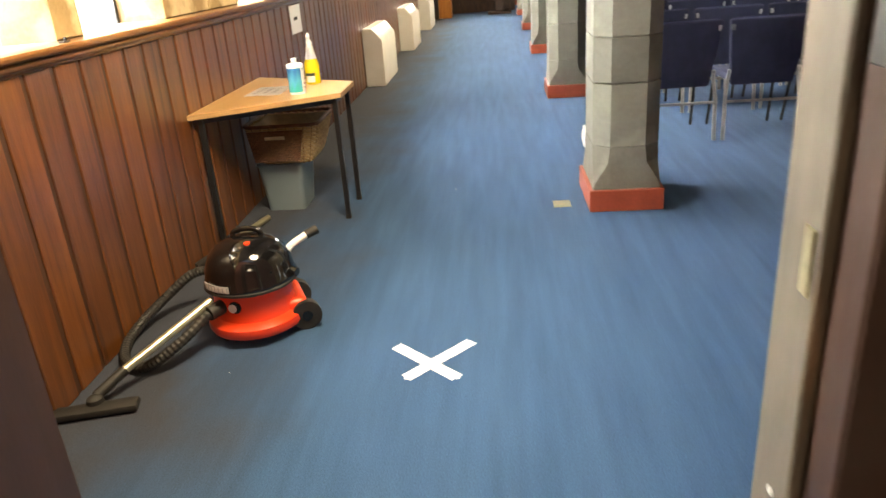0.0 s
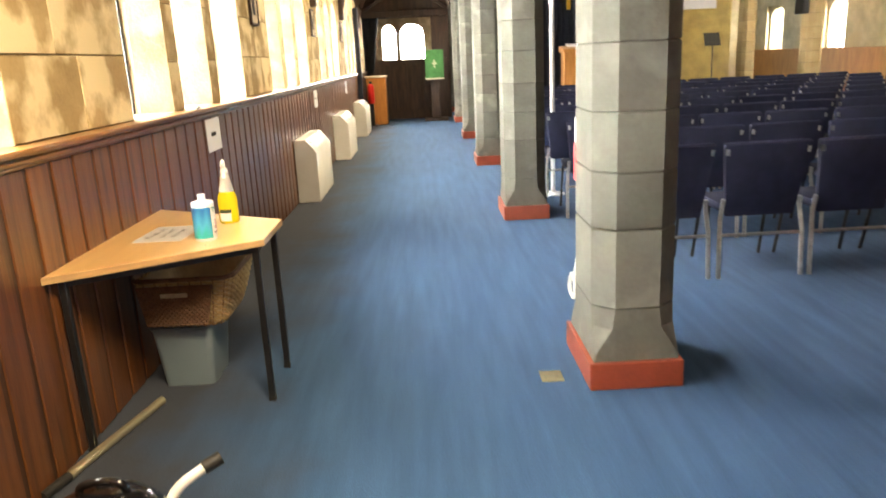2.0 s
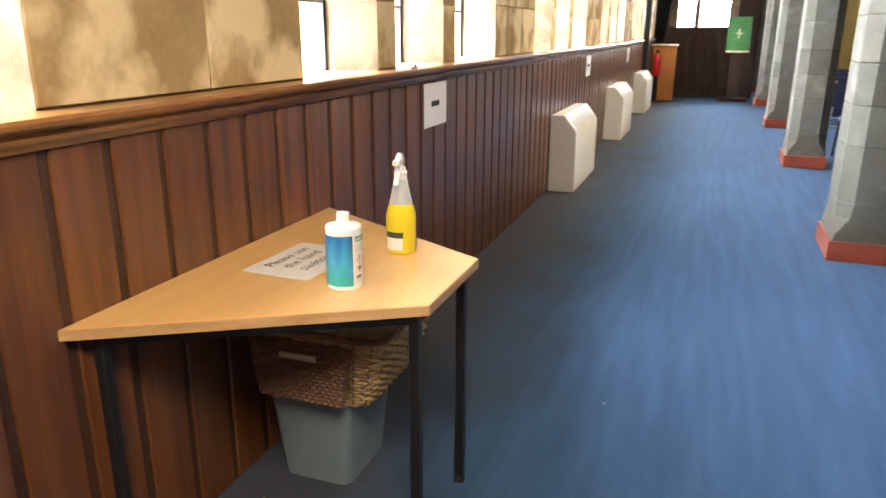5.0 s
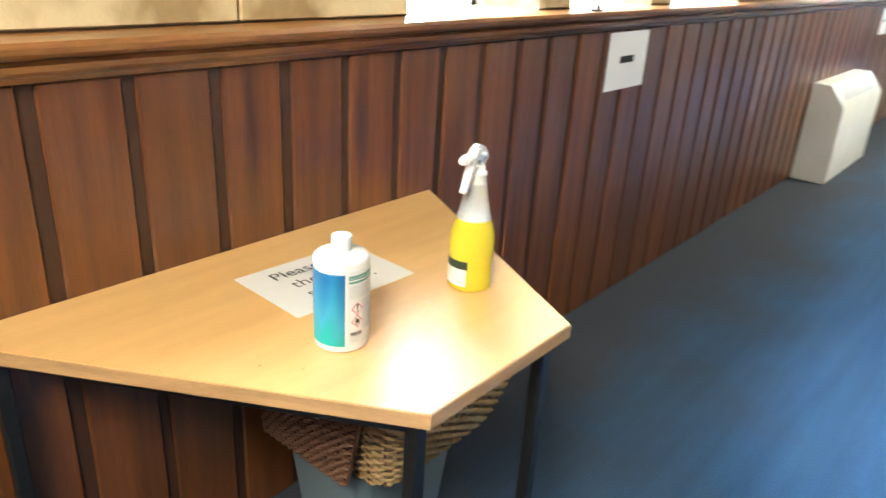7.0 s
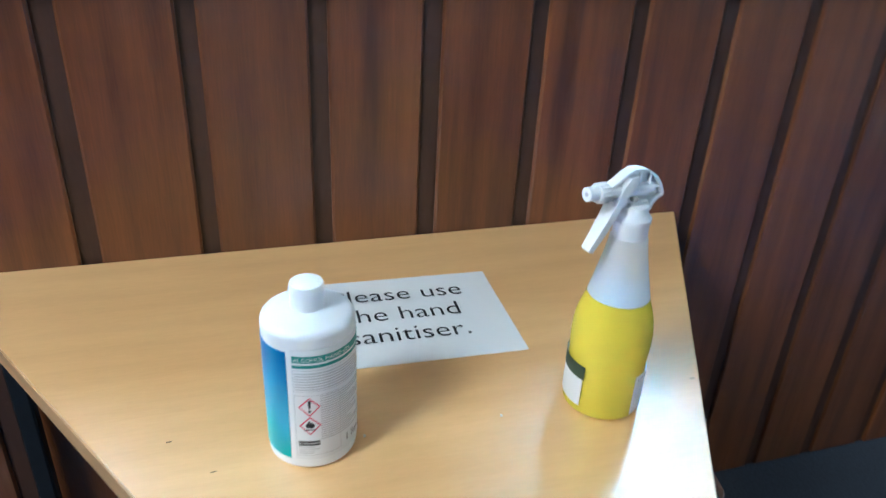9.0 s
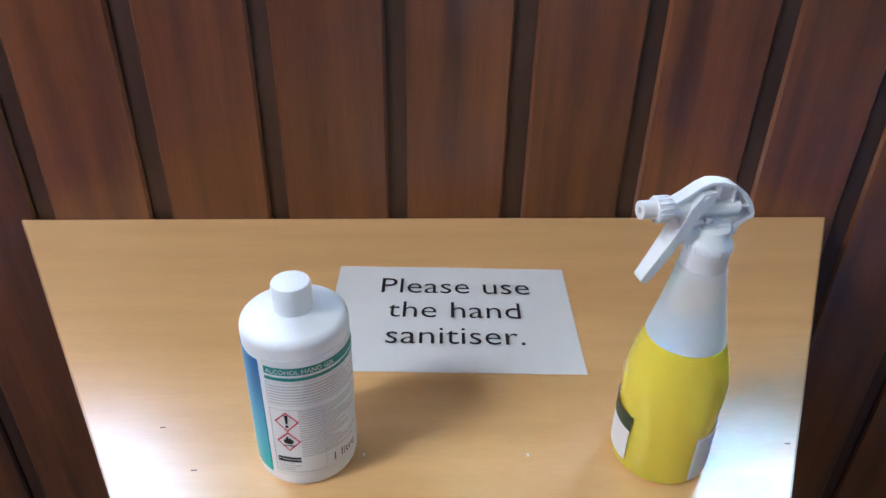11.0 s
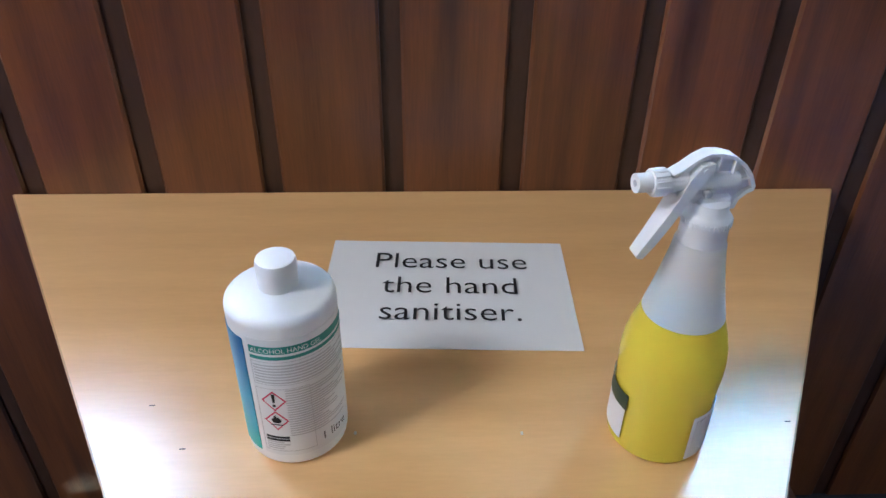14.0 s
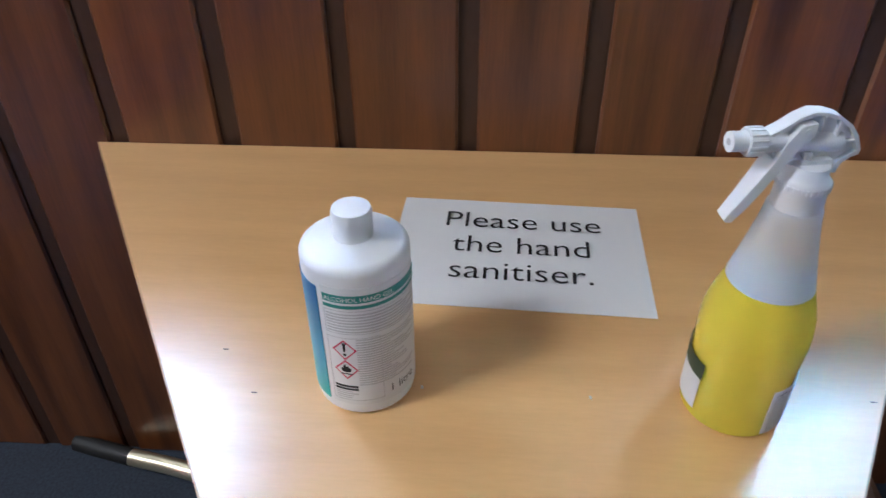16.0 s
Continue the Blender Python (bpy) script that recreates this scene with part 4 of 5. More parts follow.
def rrect(hx, hy, r, n):
    per = []
    for cx, cy, a0 in ((hx - r, hy - r, 0), (-hx + r, hy - r, 90), (-hx + r, -hy + r, 180), (hx - r, -hy + r, 270)):
        for k in range(4):
            a = radians(a0 + 30 * k)
            per.append(Vector((cx + r * math.cos(a), cy + r * math.sin(a), 0)))
    L = [0]
    for a, b in zip(per, per[1:] + per[:1]):
        L.append(L[-1] + (b - a).length)
    out = []
    for i in range(n):
        s = L[-1] * i / n
        k = max(j for j in range(len(L)) if L[j] <= s + 1e-9)
        k = min(k, len(per) - 1)
        a, b = per[k], per[(k + 1) % len(per)]
        t = (s - L[k]) / max(L[k + 1] - L[k], 1e-6)
        p = a.lerp(b, t)
        out.append(p)
    return out


NB, LV = 132, 19
for i in range(LV):
    f = i / (LV - 1)
    hx, hy = 0.145 + 0.075 * f ** 0.7, 0.18 + 0.05 * f
    ring = rrect(hx, hy, 0.05, NB)
    pts = []
    for k, p in enumerate(ring):
        n = Vector((p.x / hx, p.y / hy, 0)).normalized()
        off = 0.0058 * math.sin(math.pi * (k + (i % 2) * 2) / 2 + 0.4)
        pts.append((p.x + n.x * off, p.y + n.y * off, 0.008 + 0.225 * f))
    part("weave", tube(pts, 0.0047, 5, closed=True), WICKER, basket)
for k in range(0, NB, 4):
    lo, hi = rrect(0.145, 0.18, 0.05, NB)[k], rrect(0.22, 0.23, 0.05, NB)[k]
    mid = rrect(0.145 + 0.075 * 0.5 ** 0.7, 0.205, 0.05, NB)[k]
    part("stake", tube([(lo.x, lo.y, 0), (mid.x, mid.y, 0.12), (hi.x, hi.y, 0.235)], 0.0035, 5), WICKERD, basket)
top = rrect(0.222, 0.232, 0.05, 60)
part("rim", tube([(p.x, p.y, 0.240) for p in top], 0.011, 8, closed=True), WICKERD, basket, "thick brown rim")
part("front_panel", prism([(-0.17, 0.03), (0.10, 0.03), (0.14, 0.215), (-0.20, 0.215)], "y", -0.243, -0.235), WICKERD, basket, "dark brown woven front flap")
for i in range(16):
    z = 0.036 + 0.0112 * i
    f = (z - 0.03) / 0.185
    x0, x1 = -0.168 - 0.028 * f, 0.098 + 0.038 * f
    n = 26
    part("wicker_strand", tube([(x0 + (x1 - x0) * k / n, -0.2455 - 0.0032 * (1 if (k + i) % 2 else -1), z) for k in range(n + 1)], 0.0052, 5), WICKERD, basket)
part("handle", box(-0.09, 0.03, -0.2570, -0.2500, 0.165, 0.185, 0.003), LINER, basket, "pale handle strip")
part("liner", tapered(0.14, 0.175, 0.20, 0.21, 0.01, 0.225, 0.05, 0.004), LINER, basket, "cream cloth liner")

# vacuum cleaner
vac = thing("vacuum_cleaner", (0.558, -0.885, 0), "red and black tub vacuum cleaner with hose", "vacuum cleaner", rz=0)
part("tub", lathe([(0.150, 0.045), (0.172, 0.055), (0.176, 0.075), (0.163, 0.100), (0.160, 0.215), (0.166, 0.225)], 48), REDP, vac, "red plastic drum", smooth=True)
part("bumper", lathe([(0.15, 0.032), (0.192, 0.040), (0.200, 0.058), (0.196, 0.080), (0.170, 0.098), (0.160, 0.100)], 48), REDP, vac, "red base skirt", smooth=True)
part("dome", lathe([(0.170, 0.222), (0.184, 0.226), (0.188, 0.240), (0.184, 0.252), (0.180, 0.258), (0.174, 0.300), (0.155, 0.345), (0.120, 0.380), (0.075, 0.400), (0.03, 0.407), (0.002, 0.408)], 48), BLACKG, vac, "glossy black motor dome", smooth=True)
part("seal_ring", lathe([(0.186, 0.222), (0.191, 0.226), (0.191, 0.234), (0.186, 0.238)], 48), RUBBER, vac, smooth=True)
part("carry_handle", tube(smooth_path([(-0.06, 0.03, 0.395), (-0.05, 0.03, 0.420), (0.0, 0.03, 0.432), (0.05, 0.03, 0.424), (0.065, 0.03, 0.394)], 5), 0.011, 10), BLACKG, vac, "black carry handle", smooth=True)
part("switch", tube([(0.03, -0.06, 0.395), (0.03, -0.06, 0.405)], 0.014, 14), REDP, vac, "small red switch")
rear = part("axle_guard", box(0.10, 0.20, -0.11, 0.13, 0.05, 0.135, 0.025, 3), REDP, vac, "red wheel housing", smooth=True)
for sy in (-0.105, 0.12):
    wh = part("wheel", tube([(0.185, sy - 0.022, 0.062), (0.185, sy + 0.022, 0.062)], 0.062, 24), RUBBER, vac, "black rear wheel", smooth=True)
    part("hub", tube([(0.185, sy - 0.025, 0.062), (0.185, sy + 0.025, 0.062)], 0.022, 16), BLACKG, wh)
for cx in (-0.10, 0.0):
    part("castor", tube([(cx, -0.12, 0.016), (cx, -0.09, 0.016)], 0.016, 12), RUBBER, vac)
part("inlet", tube([(-0.085, -0.125, 0.165), (-0.125, -0.185, 0.16)], 0.030, 18), RUBBER, vac, "black hose inlet", smooth=True)
part("cable_knob", tube([(0.175, -0.02, 0.262), (0.205, -0.03, 0.258)], 0.018, 14), BLACKG, vac, "black cord winder knob", smooth=True)


def face_disc(ang, z, r, m, label, lift):
    b = bmesh.new()
    bmesh.ops.create_circle(b, cap_ends=True, segments=20, radius=r)
    ext = bmesh.ops.extrude_face_region(b, geom=b.faces[:])
    bmesh.ops.translate(b, vec=(0, 0, 0.004), verts=[v for v in ext["geom"] if isinstance(v, bmesh.types.BMVert)])
    bmesh.ops.transform(b, matrix=Matrix.Translation((math.cos(radians(ang)) * lift, math.sin(radians(ang)) * lift, z)) @ Euler((0, radians(90), radians(ang))).to_matrix().to_4x4(), verts=b.verts)
    part("badge", b, m, vac, label)


for o in vac.children:
    if o.name.startswith(("axle", "wheel")):
        o.rotation_euler = (0, 0, radians(25))
face_disc(-99, 0.170, 0.026, BLACKG, "black round badge", 0.1590)
face_disc(-103, 0.166, 0.018, WHITEP, "white round badge", 0.1625)
bl = arc_patch(0.187, -140, -98, 0.243, 0.272, 14, 0.002)
part("name_plate", bl, GREYINK, vac, "grey name plate with unreadable pale lettering")
bars = bmesh.new()
for i in range(6):
    join(bars, arc_patch(0.1892, -135 + 6 * i, -131 + 6 * i, 0.249, 0.266, 2, 0.0008))
part("name_bar", bars, WHITEP, vac)
hose = smooth_path([(-0.125, -0.185, 0.16), (-0.22, -0.31, 0.09), (-0.33, -0.36, 0.035), (-0.44, -0.30, 0.028), (-0.50, -0.16, 0.03), (-0.50, 0.0, 0.05), (-0.44, 0.12, 0.10), (-0.34, 0.19, 0.17), (-0.25, 0.24, 0.16), (-0.22, 0.30, 0.06), (-0.24, 0.40, 0.03)], 16)
part("hose", tube(hose, 0.019, 10, ribs=0.003), RUBBER, vac, "ribbed black hose")
wand = thing("vacuum_wand", (0, 0, 0), "chrome vacuum wand with black floor head, propped on the vacuum", "vacuum wand")
part("tube", tube([(0.205, -1.36, 0.085), (0.432, -1.025, 0.195)], 0.0165, 14), CHROME, wand, "chrome tube", smooth=True)
part("lower_tube", tube([(0.145, -1.455, 0.045), (0.210, -1.352, 0.088)], 0.0195, 14), RUBBER, wand, smooth=True)
fh = box(-0.15, 0.15, -0.035, 0.035, 0.004, 0.034, 0.012, 2)
bmesh.ops.rotate(fh, matrix=Matrix.Rotation(radians(14), 3, 'Z'), verts=fh.verts)
bmesh.ops.translate(fh, vec=(0.155, -1.50, 0), verts=fh.verts)
part("floor_head", fh, RUBBER, wand, "black floor head", smooth=True)
part("swivel", lathe([(0.03, 0.03), (0.028, 0.05), (0.012, 0.062)], 16, cx=0.15, cy=-1.475), RUBBER, wand, smooth=True)
rod = thing("extension_tube", (0, 0, 0), "chrome vacuum extension tube lying along the wall", "vacuum tube")
part("tube", tube([(0.195, 0.46, 0.018), (0.075, -0.05, 0.018), (0.06, -0.13, 0.018)], 0.0180, 14), CHROME, rod, smooth=True)
part("tube_end", tube([(0.06, -0.13, 0.018), (0.03, -0.26, 0.02)], 0.0185, 14), RUBBER, rod, smooth=True)
hw = thing("hose_handle", (0, 0, 0), "bent chrome hose handle with black grip resting behind the vacuum", "hose handle")
part("tube", tube(smooth_path([(0.60, -0.665, 0.02), (0.615, -0.66, 0.16), (0.65, -0.63, 0.25), (0.72, -0.58, 0.29)], 5), 0.016, 12), WHITEP, hw, smooth=True)
part("grip", tube([(0.72, -0.58, 0.29), (0.765, -0.55, 0.305)], 0.021, 12), RUBBER, hw, smooth=True)

# tape cross
cross = thing("floor_tape_cross", (1.318, -1.202, 0.0012), "white adhesive tape cross stuck on the carpet", "tape mark")
for (xa, ya), (xb, yb), z in (((-0.150, 0.112), (0.098, -0.122), 0.0), ((0.138, 0.130), (-0.090, -0.116), 0.0008)):
    d = Vector((xb - xa, yb - ya, 0)).normalized()
    n = Vector((-d.y, d.x, 0)) * 0.025
    r2 = random.Random(int(1000 * z) + 3)
    outl = []
    a, b = Vector((xa, ya, 0)), Vector((xb, yb, 0))
    for k in range(5):
        outl.append(a + n * (1 - k / 2) + d * r2.uniform(-0.012, 0.004))
    for k in range(5):
        outl.append(b - n * (1 - k / 2) + d * r2.uniform(-0.004, 0.012))
    part("strip", prism([(v.x, v.y) for v in outl], "z", z, z + 0.0012), TAPE, cross)

# floor plate, carpet seam
fp = thing("floor_socket", (1.945, 0.52, 0), "small worn brass floor plate set in the carpet", "floor plate")
part("plate", box(-0.05, 0.05, -0.055, 0.055, 0, 0.004, 0.001), BRASS, fp)
part("flap", box(-0.032, 0.032, -0.036, 0.036, 0.004, 0.006, 0.001), BRASS, fp)


# notices on the panelling
def notice(y, z):
    n = thing("paper_notice", (0.032, y, z), "white landscape paper notice taped on the panelling", "notice", "wall notices")
    part("sheet", box(0, 0.0012, -0.155, 0.155, -0.105, 0.105), PAPER, n)
    part("print_bar", box(0.0012, 0.0016, -0.06, 0.05, -0.008, 0.018), INK, n, "dark bar of unreadable print")
    return n


n0 = notice(2.31, 1.015)
copy_thing(n0, pose(0.032, 6.95, 1.0))
copy_thing(n0, pose(0.032, 10.7, 1.0))


# heaters
def heater(y):
    h = thing("storage_heater", (0.032, y, 0), "white painted metal storage heater against the panelling", "heater", "aisle heaters")
    L, D, H = 1.16, 0.228, 0.665
    out = [(0.0, 0.0), (D, 0.0), (D, 0.53), (0.12, H), (0.0, H)]
    b = prism(out, "y", 0, L)
    bmesh.ops.bevel(b, geom=[e for e in b.edges if e.calc_face_angle(0) > 0.3], offset=0.006, segments=2, affect='EDGES')
    part("casing", b, WHITEM, h, smooth=True)
    sl = Vector((0.12 - D, 0, H - 0.53)).normalized()
    nn = Vector((-sl.z, 0, sl.x)) * -1
    for k in range(7):
        c = Vector((D, 0, 0.53)) + sl * (0.045 + 0.014 * k) + nn * 0.001
        part("grille_slat", prism([(c.x, c.z), (c.x + sl.x * 0.007, c.z + sl.z * 0.007), (c.x + sl.x * 0.007 + nn.x * 0.004, c.z + sl.z * 0.007 + nn.z * 0.004), (c.x + nn.x * 0.004, c.z + nn.z * 0.004)], "y", 0.12, L - 0.12), GRILLE, h)
    return h


h0 = heater(5.11)
for k in (1, 2):
    copy_thing(h0, pose(0.032, 5.11 + 3.36 * k, 0))


# pictures on the piers
def picture(y, z, w, hgt, label):
    p = thing("framed_picture", (0.002, y, z), label, "picture", "aisle pictures")
    part("frame", prism([(-w / 2, -hgt / 2), (w / 2, -hgt / 2), (w / 2, hgt / 2), (-w / 2, hgt / 2)], "x", 0, 0.012), DARKWOOD, p)
    for a in ((-w / 2, -w / 2 + 0.02, -hgt / 2, hgt / 2), (w / 2 - 0.02, w / 2, -hgt / 2, hgt / 2), (-w / 2 + 0.02, w / 2 - 0.02, -hgt / 2, -hgt / 2 + 0.02), (-w / 2 + 0.02, w / 2 - 0.02, hgt / 2 - 0.02, hgt / 2)):
        part("moulding", box(0.012, 0.024, *a, 0.003), DARKWOOD, p)
    part("mount", box(0.012, 0.015, -w / 2 + 0.02, w / 2 - 0.02, -hgt / 2 + 0.02, hgt / 2 - 0.02), LINER, p)
    part("print", box(0.015, 0.017, -w / 6, w / 6, -hgt / 4, hgt / 4), INK, p)
    return p


pc = picture(3.98, 1.945, 0.27, 0.34, "dark framed picture with cream mount on the stone pier")
copy_thing(pc, pose(0.002, 3.98 + BAY, 1.95))
copy_thing(pc, pose(0.002, 3.98 + 2 * BAY, 1.95))

# rope and red band behind the first pillar
rp = thing("rope_barrier", (0, 0, 0), "white rope with red band hung on the back of the pillar", "rope")
part("rope", tube(smooth_path([(2.191, 0.94, 1.10), (2.189, 0.94, 0.90), (2.183, 0.94, 0.7), (2.158, 0.93, 0.5), (2.135, 0.92, 0.36)], 6), 0.009, 8), WHITEC, rp, smooth=True)
part("loop", tube(smooth_path([(2.135, 0.92, 0.36), (2.118, 0.95, 0.33), (2.118, 0.96, 0.27), (2.128, 0.93, 0.235), (2.135, 0.905, 0.26), (2.129, 0.91, 0.33), (2.121, 0.94, 0.36)], 6), 0.010, 8), WHITEC, rp, smooth=True)
part("band", box(2.135, 2.175, 0.90, 0.955, 0.83, 1.01, 0.006, 2), REDX, rp, "red plastic band", smooth=True)
part("hook", box(2.140, 2.185, 0.862, 0.955, 1.01, 1.13, 0.006, 2), WHITEP, rp, "white hook on the pillar", smooth=True)

# pole behind the second pillar
pl = thing("white_pole", (2.72, 4.88, 0), "tall slim white metal pole on a round foot", "pole")
part("pole", lathe([(0.022, 0.01), (0.022, 3.6)], 16), WHITEP, pl, smooth=True)
part("foot", lathe([(0.12, 0.0), (0.12, 0.012), (0.03, 0.025), (0.024, 0.05)], 24), WHITEP, pl, smooth=True)

# turquoise child chair by the door
tq = thing("child_chair", (2.63, -1.70, 0), "turquoise plastic child chair with grey metal legs", "chair", rz=10)
sb = box(-0.20, 0.20, -0.17, 0.17, 0.262, 0.285, 0.011, 3)
part("seat", sb, TURQ, tq, smooth=True)
part("front_lip", box(-0.212, -0.186, -0.165, 0.165, 0.185, 0.282, 0.012, 3), TURQ, tq, smooth=True)
part("backrest", box(0.17, 0.195, -0.16, 0.16, 0.36, 0.56, 0.011, 3), TURQ, tq, smooth=True)
for sy in (-0.14, 0.14):
    part("leg", tube([(-0.205, sy, 0.0), (-0.165, sy, 0.264)], 0.009, 10), STEELG, tq, smooth=True)
    part("leg", tube([(0.22, sy, 0.0), (0.175, sy, 0.27), (0.182, sy, 0.5)], 0.009, 10), STEELG, tq, smooth=True)


# chairs
def chair():
    c = thing("chair", (0, 0, 0), "navy upholstered stacking chair with bright metal frame", "chair", "nave chairs")
    part("seat", box(-0.235, 0.235, 0.10, 0.54, 0.405, 0.465, 0.022, 2), NAVY, c, smooth=True)
    b = box(-0.235, 0.235, -0.022, 0.022, 0.0, 0.475, 0.018, 2)
    for v in b.verts:
        v.co.x *= 0.92 + 0.25 * v.co.z / 0.475
    bmesh.ops.rotate(b, matrix=Matrix.Rotation(radians(9), 3, 'X'), verts=b.verts)
    bmesh.ops.translate(b, vec=(0, 0.105, 0.385), verts=b.verts)
    part("backrest", b, NAVY, c, smooth=True)
    s, k = math.sin(radians(9)), math.cos(radians(9))

    def at(x, off, h):
        return (x, 0.105 - s * h - k * off, 0.385 + k * h - s * off)
    part("piping", tube([at(-0.248, 0.0, 0.474), at(0.248, 0.0, 0.474)], 0.006, 6), NAVYP, c)
    for sx in (-1, 1):
        part("frame_side", tube([(sx * 0.262, 0.035, 0.0), (sx * 0.259, 0.055, 0.30), (sx * 0.252, 0.075, 0.385), at(sx * 0.244, 0.018, 0.06), at(sx * 0.240, 0.018, 0.12)], 0.0140, 8), STEELG, c, smooth=True)
        part("tip", tube([at(sx * 0.246, 0.018, 0.405), at(sx * 0.248, 0.018, 0.440)], 0.012, 8), STEELG, c)
        part("leg", tube([(sx * 0.235, 0.56, 0.0), (sx * 0.225, 0.47, 0.41)], 0.0115, 8), BLACKM, c, smooth=True)
    part("crossbar", tube([(-0.255, 0.055, 0.275), (0.255, 0.055, 0.275)], 0.010, 8), STEELG, c, smooth=True)
    return c


c0 = chair()
rc = random.Random(11)
first = True
for row in range(10):
    for col in range(11):
        if row == 0 and col > 9:
            continue
        m = pose(2.905 + 0.585 * col + rc.uniform(-0.01, 0.01), 1.77 + 0.97 * row + rc.uniform(-0.02, 0.02), 0, 0, 0, rc.uniform(-1.5, 1.5))
        if first:
            c0.matrix_world = m
            first = False
        else:
            copy_thing(c0, m)

# east end of the nave
cu = bmesh.new()
nc = 60
cols = []
for i in range(nc + 1):
    x = 4.5 + 2.15 * i / nc
    y = EAST - 0.10 + 0.035 * math.sin(i * 1.35)
    cols.append((cu.verts.new((x, y, 0.25)), cu.verts.new((x, y, 4.6))))
for a, b in zip(cols, cols[1:]):
    cu.faces.new((a[0], b[0], b[1], a[1]))
tagged(part("curtain", cu, CURTAIN, None, smooth=True), "dark blue pleated curtain behind the altar", "curtain")
gc = thing("gold_cross", (5.47, EAST - 0.19, 2.97), "gold wooden cross hung before the curtain", "cross")
part("upright", box(-0.05, 0.05, -0.03, 0.03, -0.43, 0.43, 0.008), GOLD, gc)
part("arm", box(-0.24, 0.24, -0.034, 0.034, 0.14, 0.24, 0.008), GOLD, gc)
structure("dais", box(3.0, 9.9, 14.0, EAST, 0, 0.30, 0.01), CARPET, "blue carpeted raised dais", "dais")
lec = thing("lectern", (4.98, 14.7, 0.30), "orange oak lectern on the dais", "lectern")
part("body", box(-0.30, 0.30, -0.2, 0.2, 0, 1.12, 0.01), ORANGEW, lec)
part("plinth", box(-0.34, 0.34, -0.24, 0.24, 0, 0.08, 0.01), ORANGEW, lec)
part("top", prism([(-0.28, 1.121), (0.28, 1.121), (0.28, 1.26), (-0.28, 1.19)], "x", -0.34, 0.34), ORANGEW, lec)
part("book", prism([(-0.14, 1.235), (0.18, 1.275), (0.18, 1.305), (-0.14, 1.265)], "x", -0.2, 0.2), PAPER, lec)
ta = thing("altar_table", (6.4, 15.6, 0.30), "dark oak communion table on the dais", "table")
part("tabletop", box(-0.8, 0.8, -0.35, 0.35, 0.90, 0.95, 0.008), ORANGEW, ta)
for sx in (-0.7, 0.7):
    for sy in (-0.27, 0.27):
        part("leg", box(sx - 0.04, sx + 0.04, sy - 0.04, sy + 0.04, 0, 0.90, 0.006), DARKWOOD, ta)
part("front_panel", box(-0.66, 0.66, -0.28, -0.26, 0.2, 0.899), ORANGEW, ta)
ms = thing("music_stand", (8.7, 16.0, 0.30), "black metal music stand on the dais", "music stand")
part("post", tube([(0, 0, 0.02), (0, 0, 1.15)], 0.015, 10), BLACKM, ms)
part("desk", prism([(-0.03, 1.10), (0.0, 1.10), (0.16, 1.42), (0.13, 1.42)], "x", -0.2, 0.2), BLACKM, ms)
for a in (0, 120, 240):
    part("foot", tube([(0, 0, 0.25), (0.25 * math.cos(radians(a)), 0.25 * math.sin(radians(a)), 0.01)], 0.01, 8), BLACKM, ms)
sk = thing("loudspeaker", (9.93, 14.22, 2.0), "black loudspeaker bracketed on the far arcade", "loudspeaker")
part("cabinet", box(-0.02, 0.12, -0.2, 0.2, 0, 0.5, 0.02), BLACKM, sk)
part("bracket", box(0.10, 0.15, -0.05, 0.05, 0.2, 0.3), BLACKM, sk)
wb = thing("projection_screen", (8.3, EAST - 0.06, 2.4), "white projection screen on the east wall", "screen")
part("sheet", box(-1.3, 1.3, 0.02, 0.05, 0, 1.9), PAPER, wb)
part("case", box(-1.36, 1.36, -0.03, 0.058, 1.9, 2.0, 0.01), WHITEP, wb)

# aisle end: timber screen with two arched lights
sc = thing("screen_1", (0, Y1, 0), "dark oak end screen with two bright arched windows", "screen", kind="structure")
L1, L2 = (0.46, 0.80), (0.90, 1.48)
o1, o2 = arch_pts(*L1, 2.05, 2.27), arch_pts(*L2, 2.0, 2.27)
bsn = prism([(0.0, 1.44), (0.0, 0.0), (2.09, 0.0), (2.09, 1.44)], "y", 0.0, 0.10)
part("panelled_base", bsn, DARKWOOD, sc)
part("light_surround", prism([(0.30, 2.40), (0.30, 1.441), (L1[0], 1.441)] + o1 + [(L1[1], 1.441), (L2[0], 1.441)] + o2 + [(L2[1], 1.441), (1.66, 1.441), (1.66, 2.40)], "y", 0.02, 0.22), REVEAL, sc, "pale stone window surround")
part("upper_panel", prism([(0.0, 1.441), (0.298, 1.441), (0.298, 2.401), (1.662, 2.401), (1.662, 1.441), (2.09, 1.441), (2.09, 4.0), (0.0, 4.0)], "y", 0.03, 0.12), DARKWOOD, sc)
part("beam", box(0.0, 2.09, -0.08, 0.0, 2.42, 2.58, 0.01), DARKWOOD, sc)
arch_beam = smooth_path([(0.05, -0.02, 2.6), (0.5, -0.02, 2.88), (1.05, -0.02, 3.0), (1.6, -0.02, 2.9), (2.05, -0.02, 2.62)], 6)
part("arch_beam", tube(arch_beam, 0.06, 6), DARKWOOD, sc)
for i in range(6):
    part("panel", box(0.10 + 0.33 * i, 0.36 + 0.33 * i, -0.012, -0.002, 0.2, 1.3, 0.004), DARKWOOD, sc)
for L_ in (L1, L2):
    g = part("pane", box(L_[0], L_[1], 0.15, 0.154, 1.44, 2.27), GLASS, sc)
    g.visible_shadow = False
structure("wall_aisle_end", box(-0.012, 2.09, 17.2, 17.3, 0, 4.0), PLASTER, "plain wall closing the aisle end", "wall")

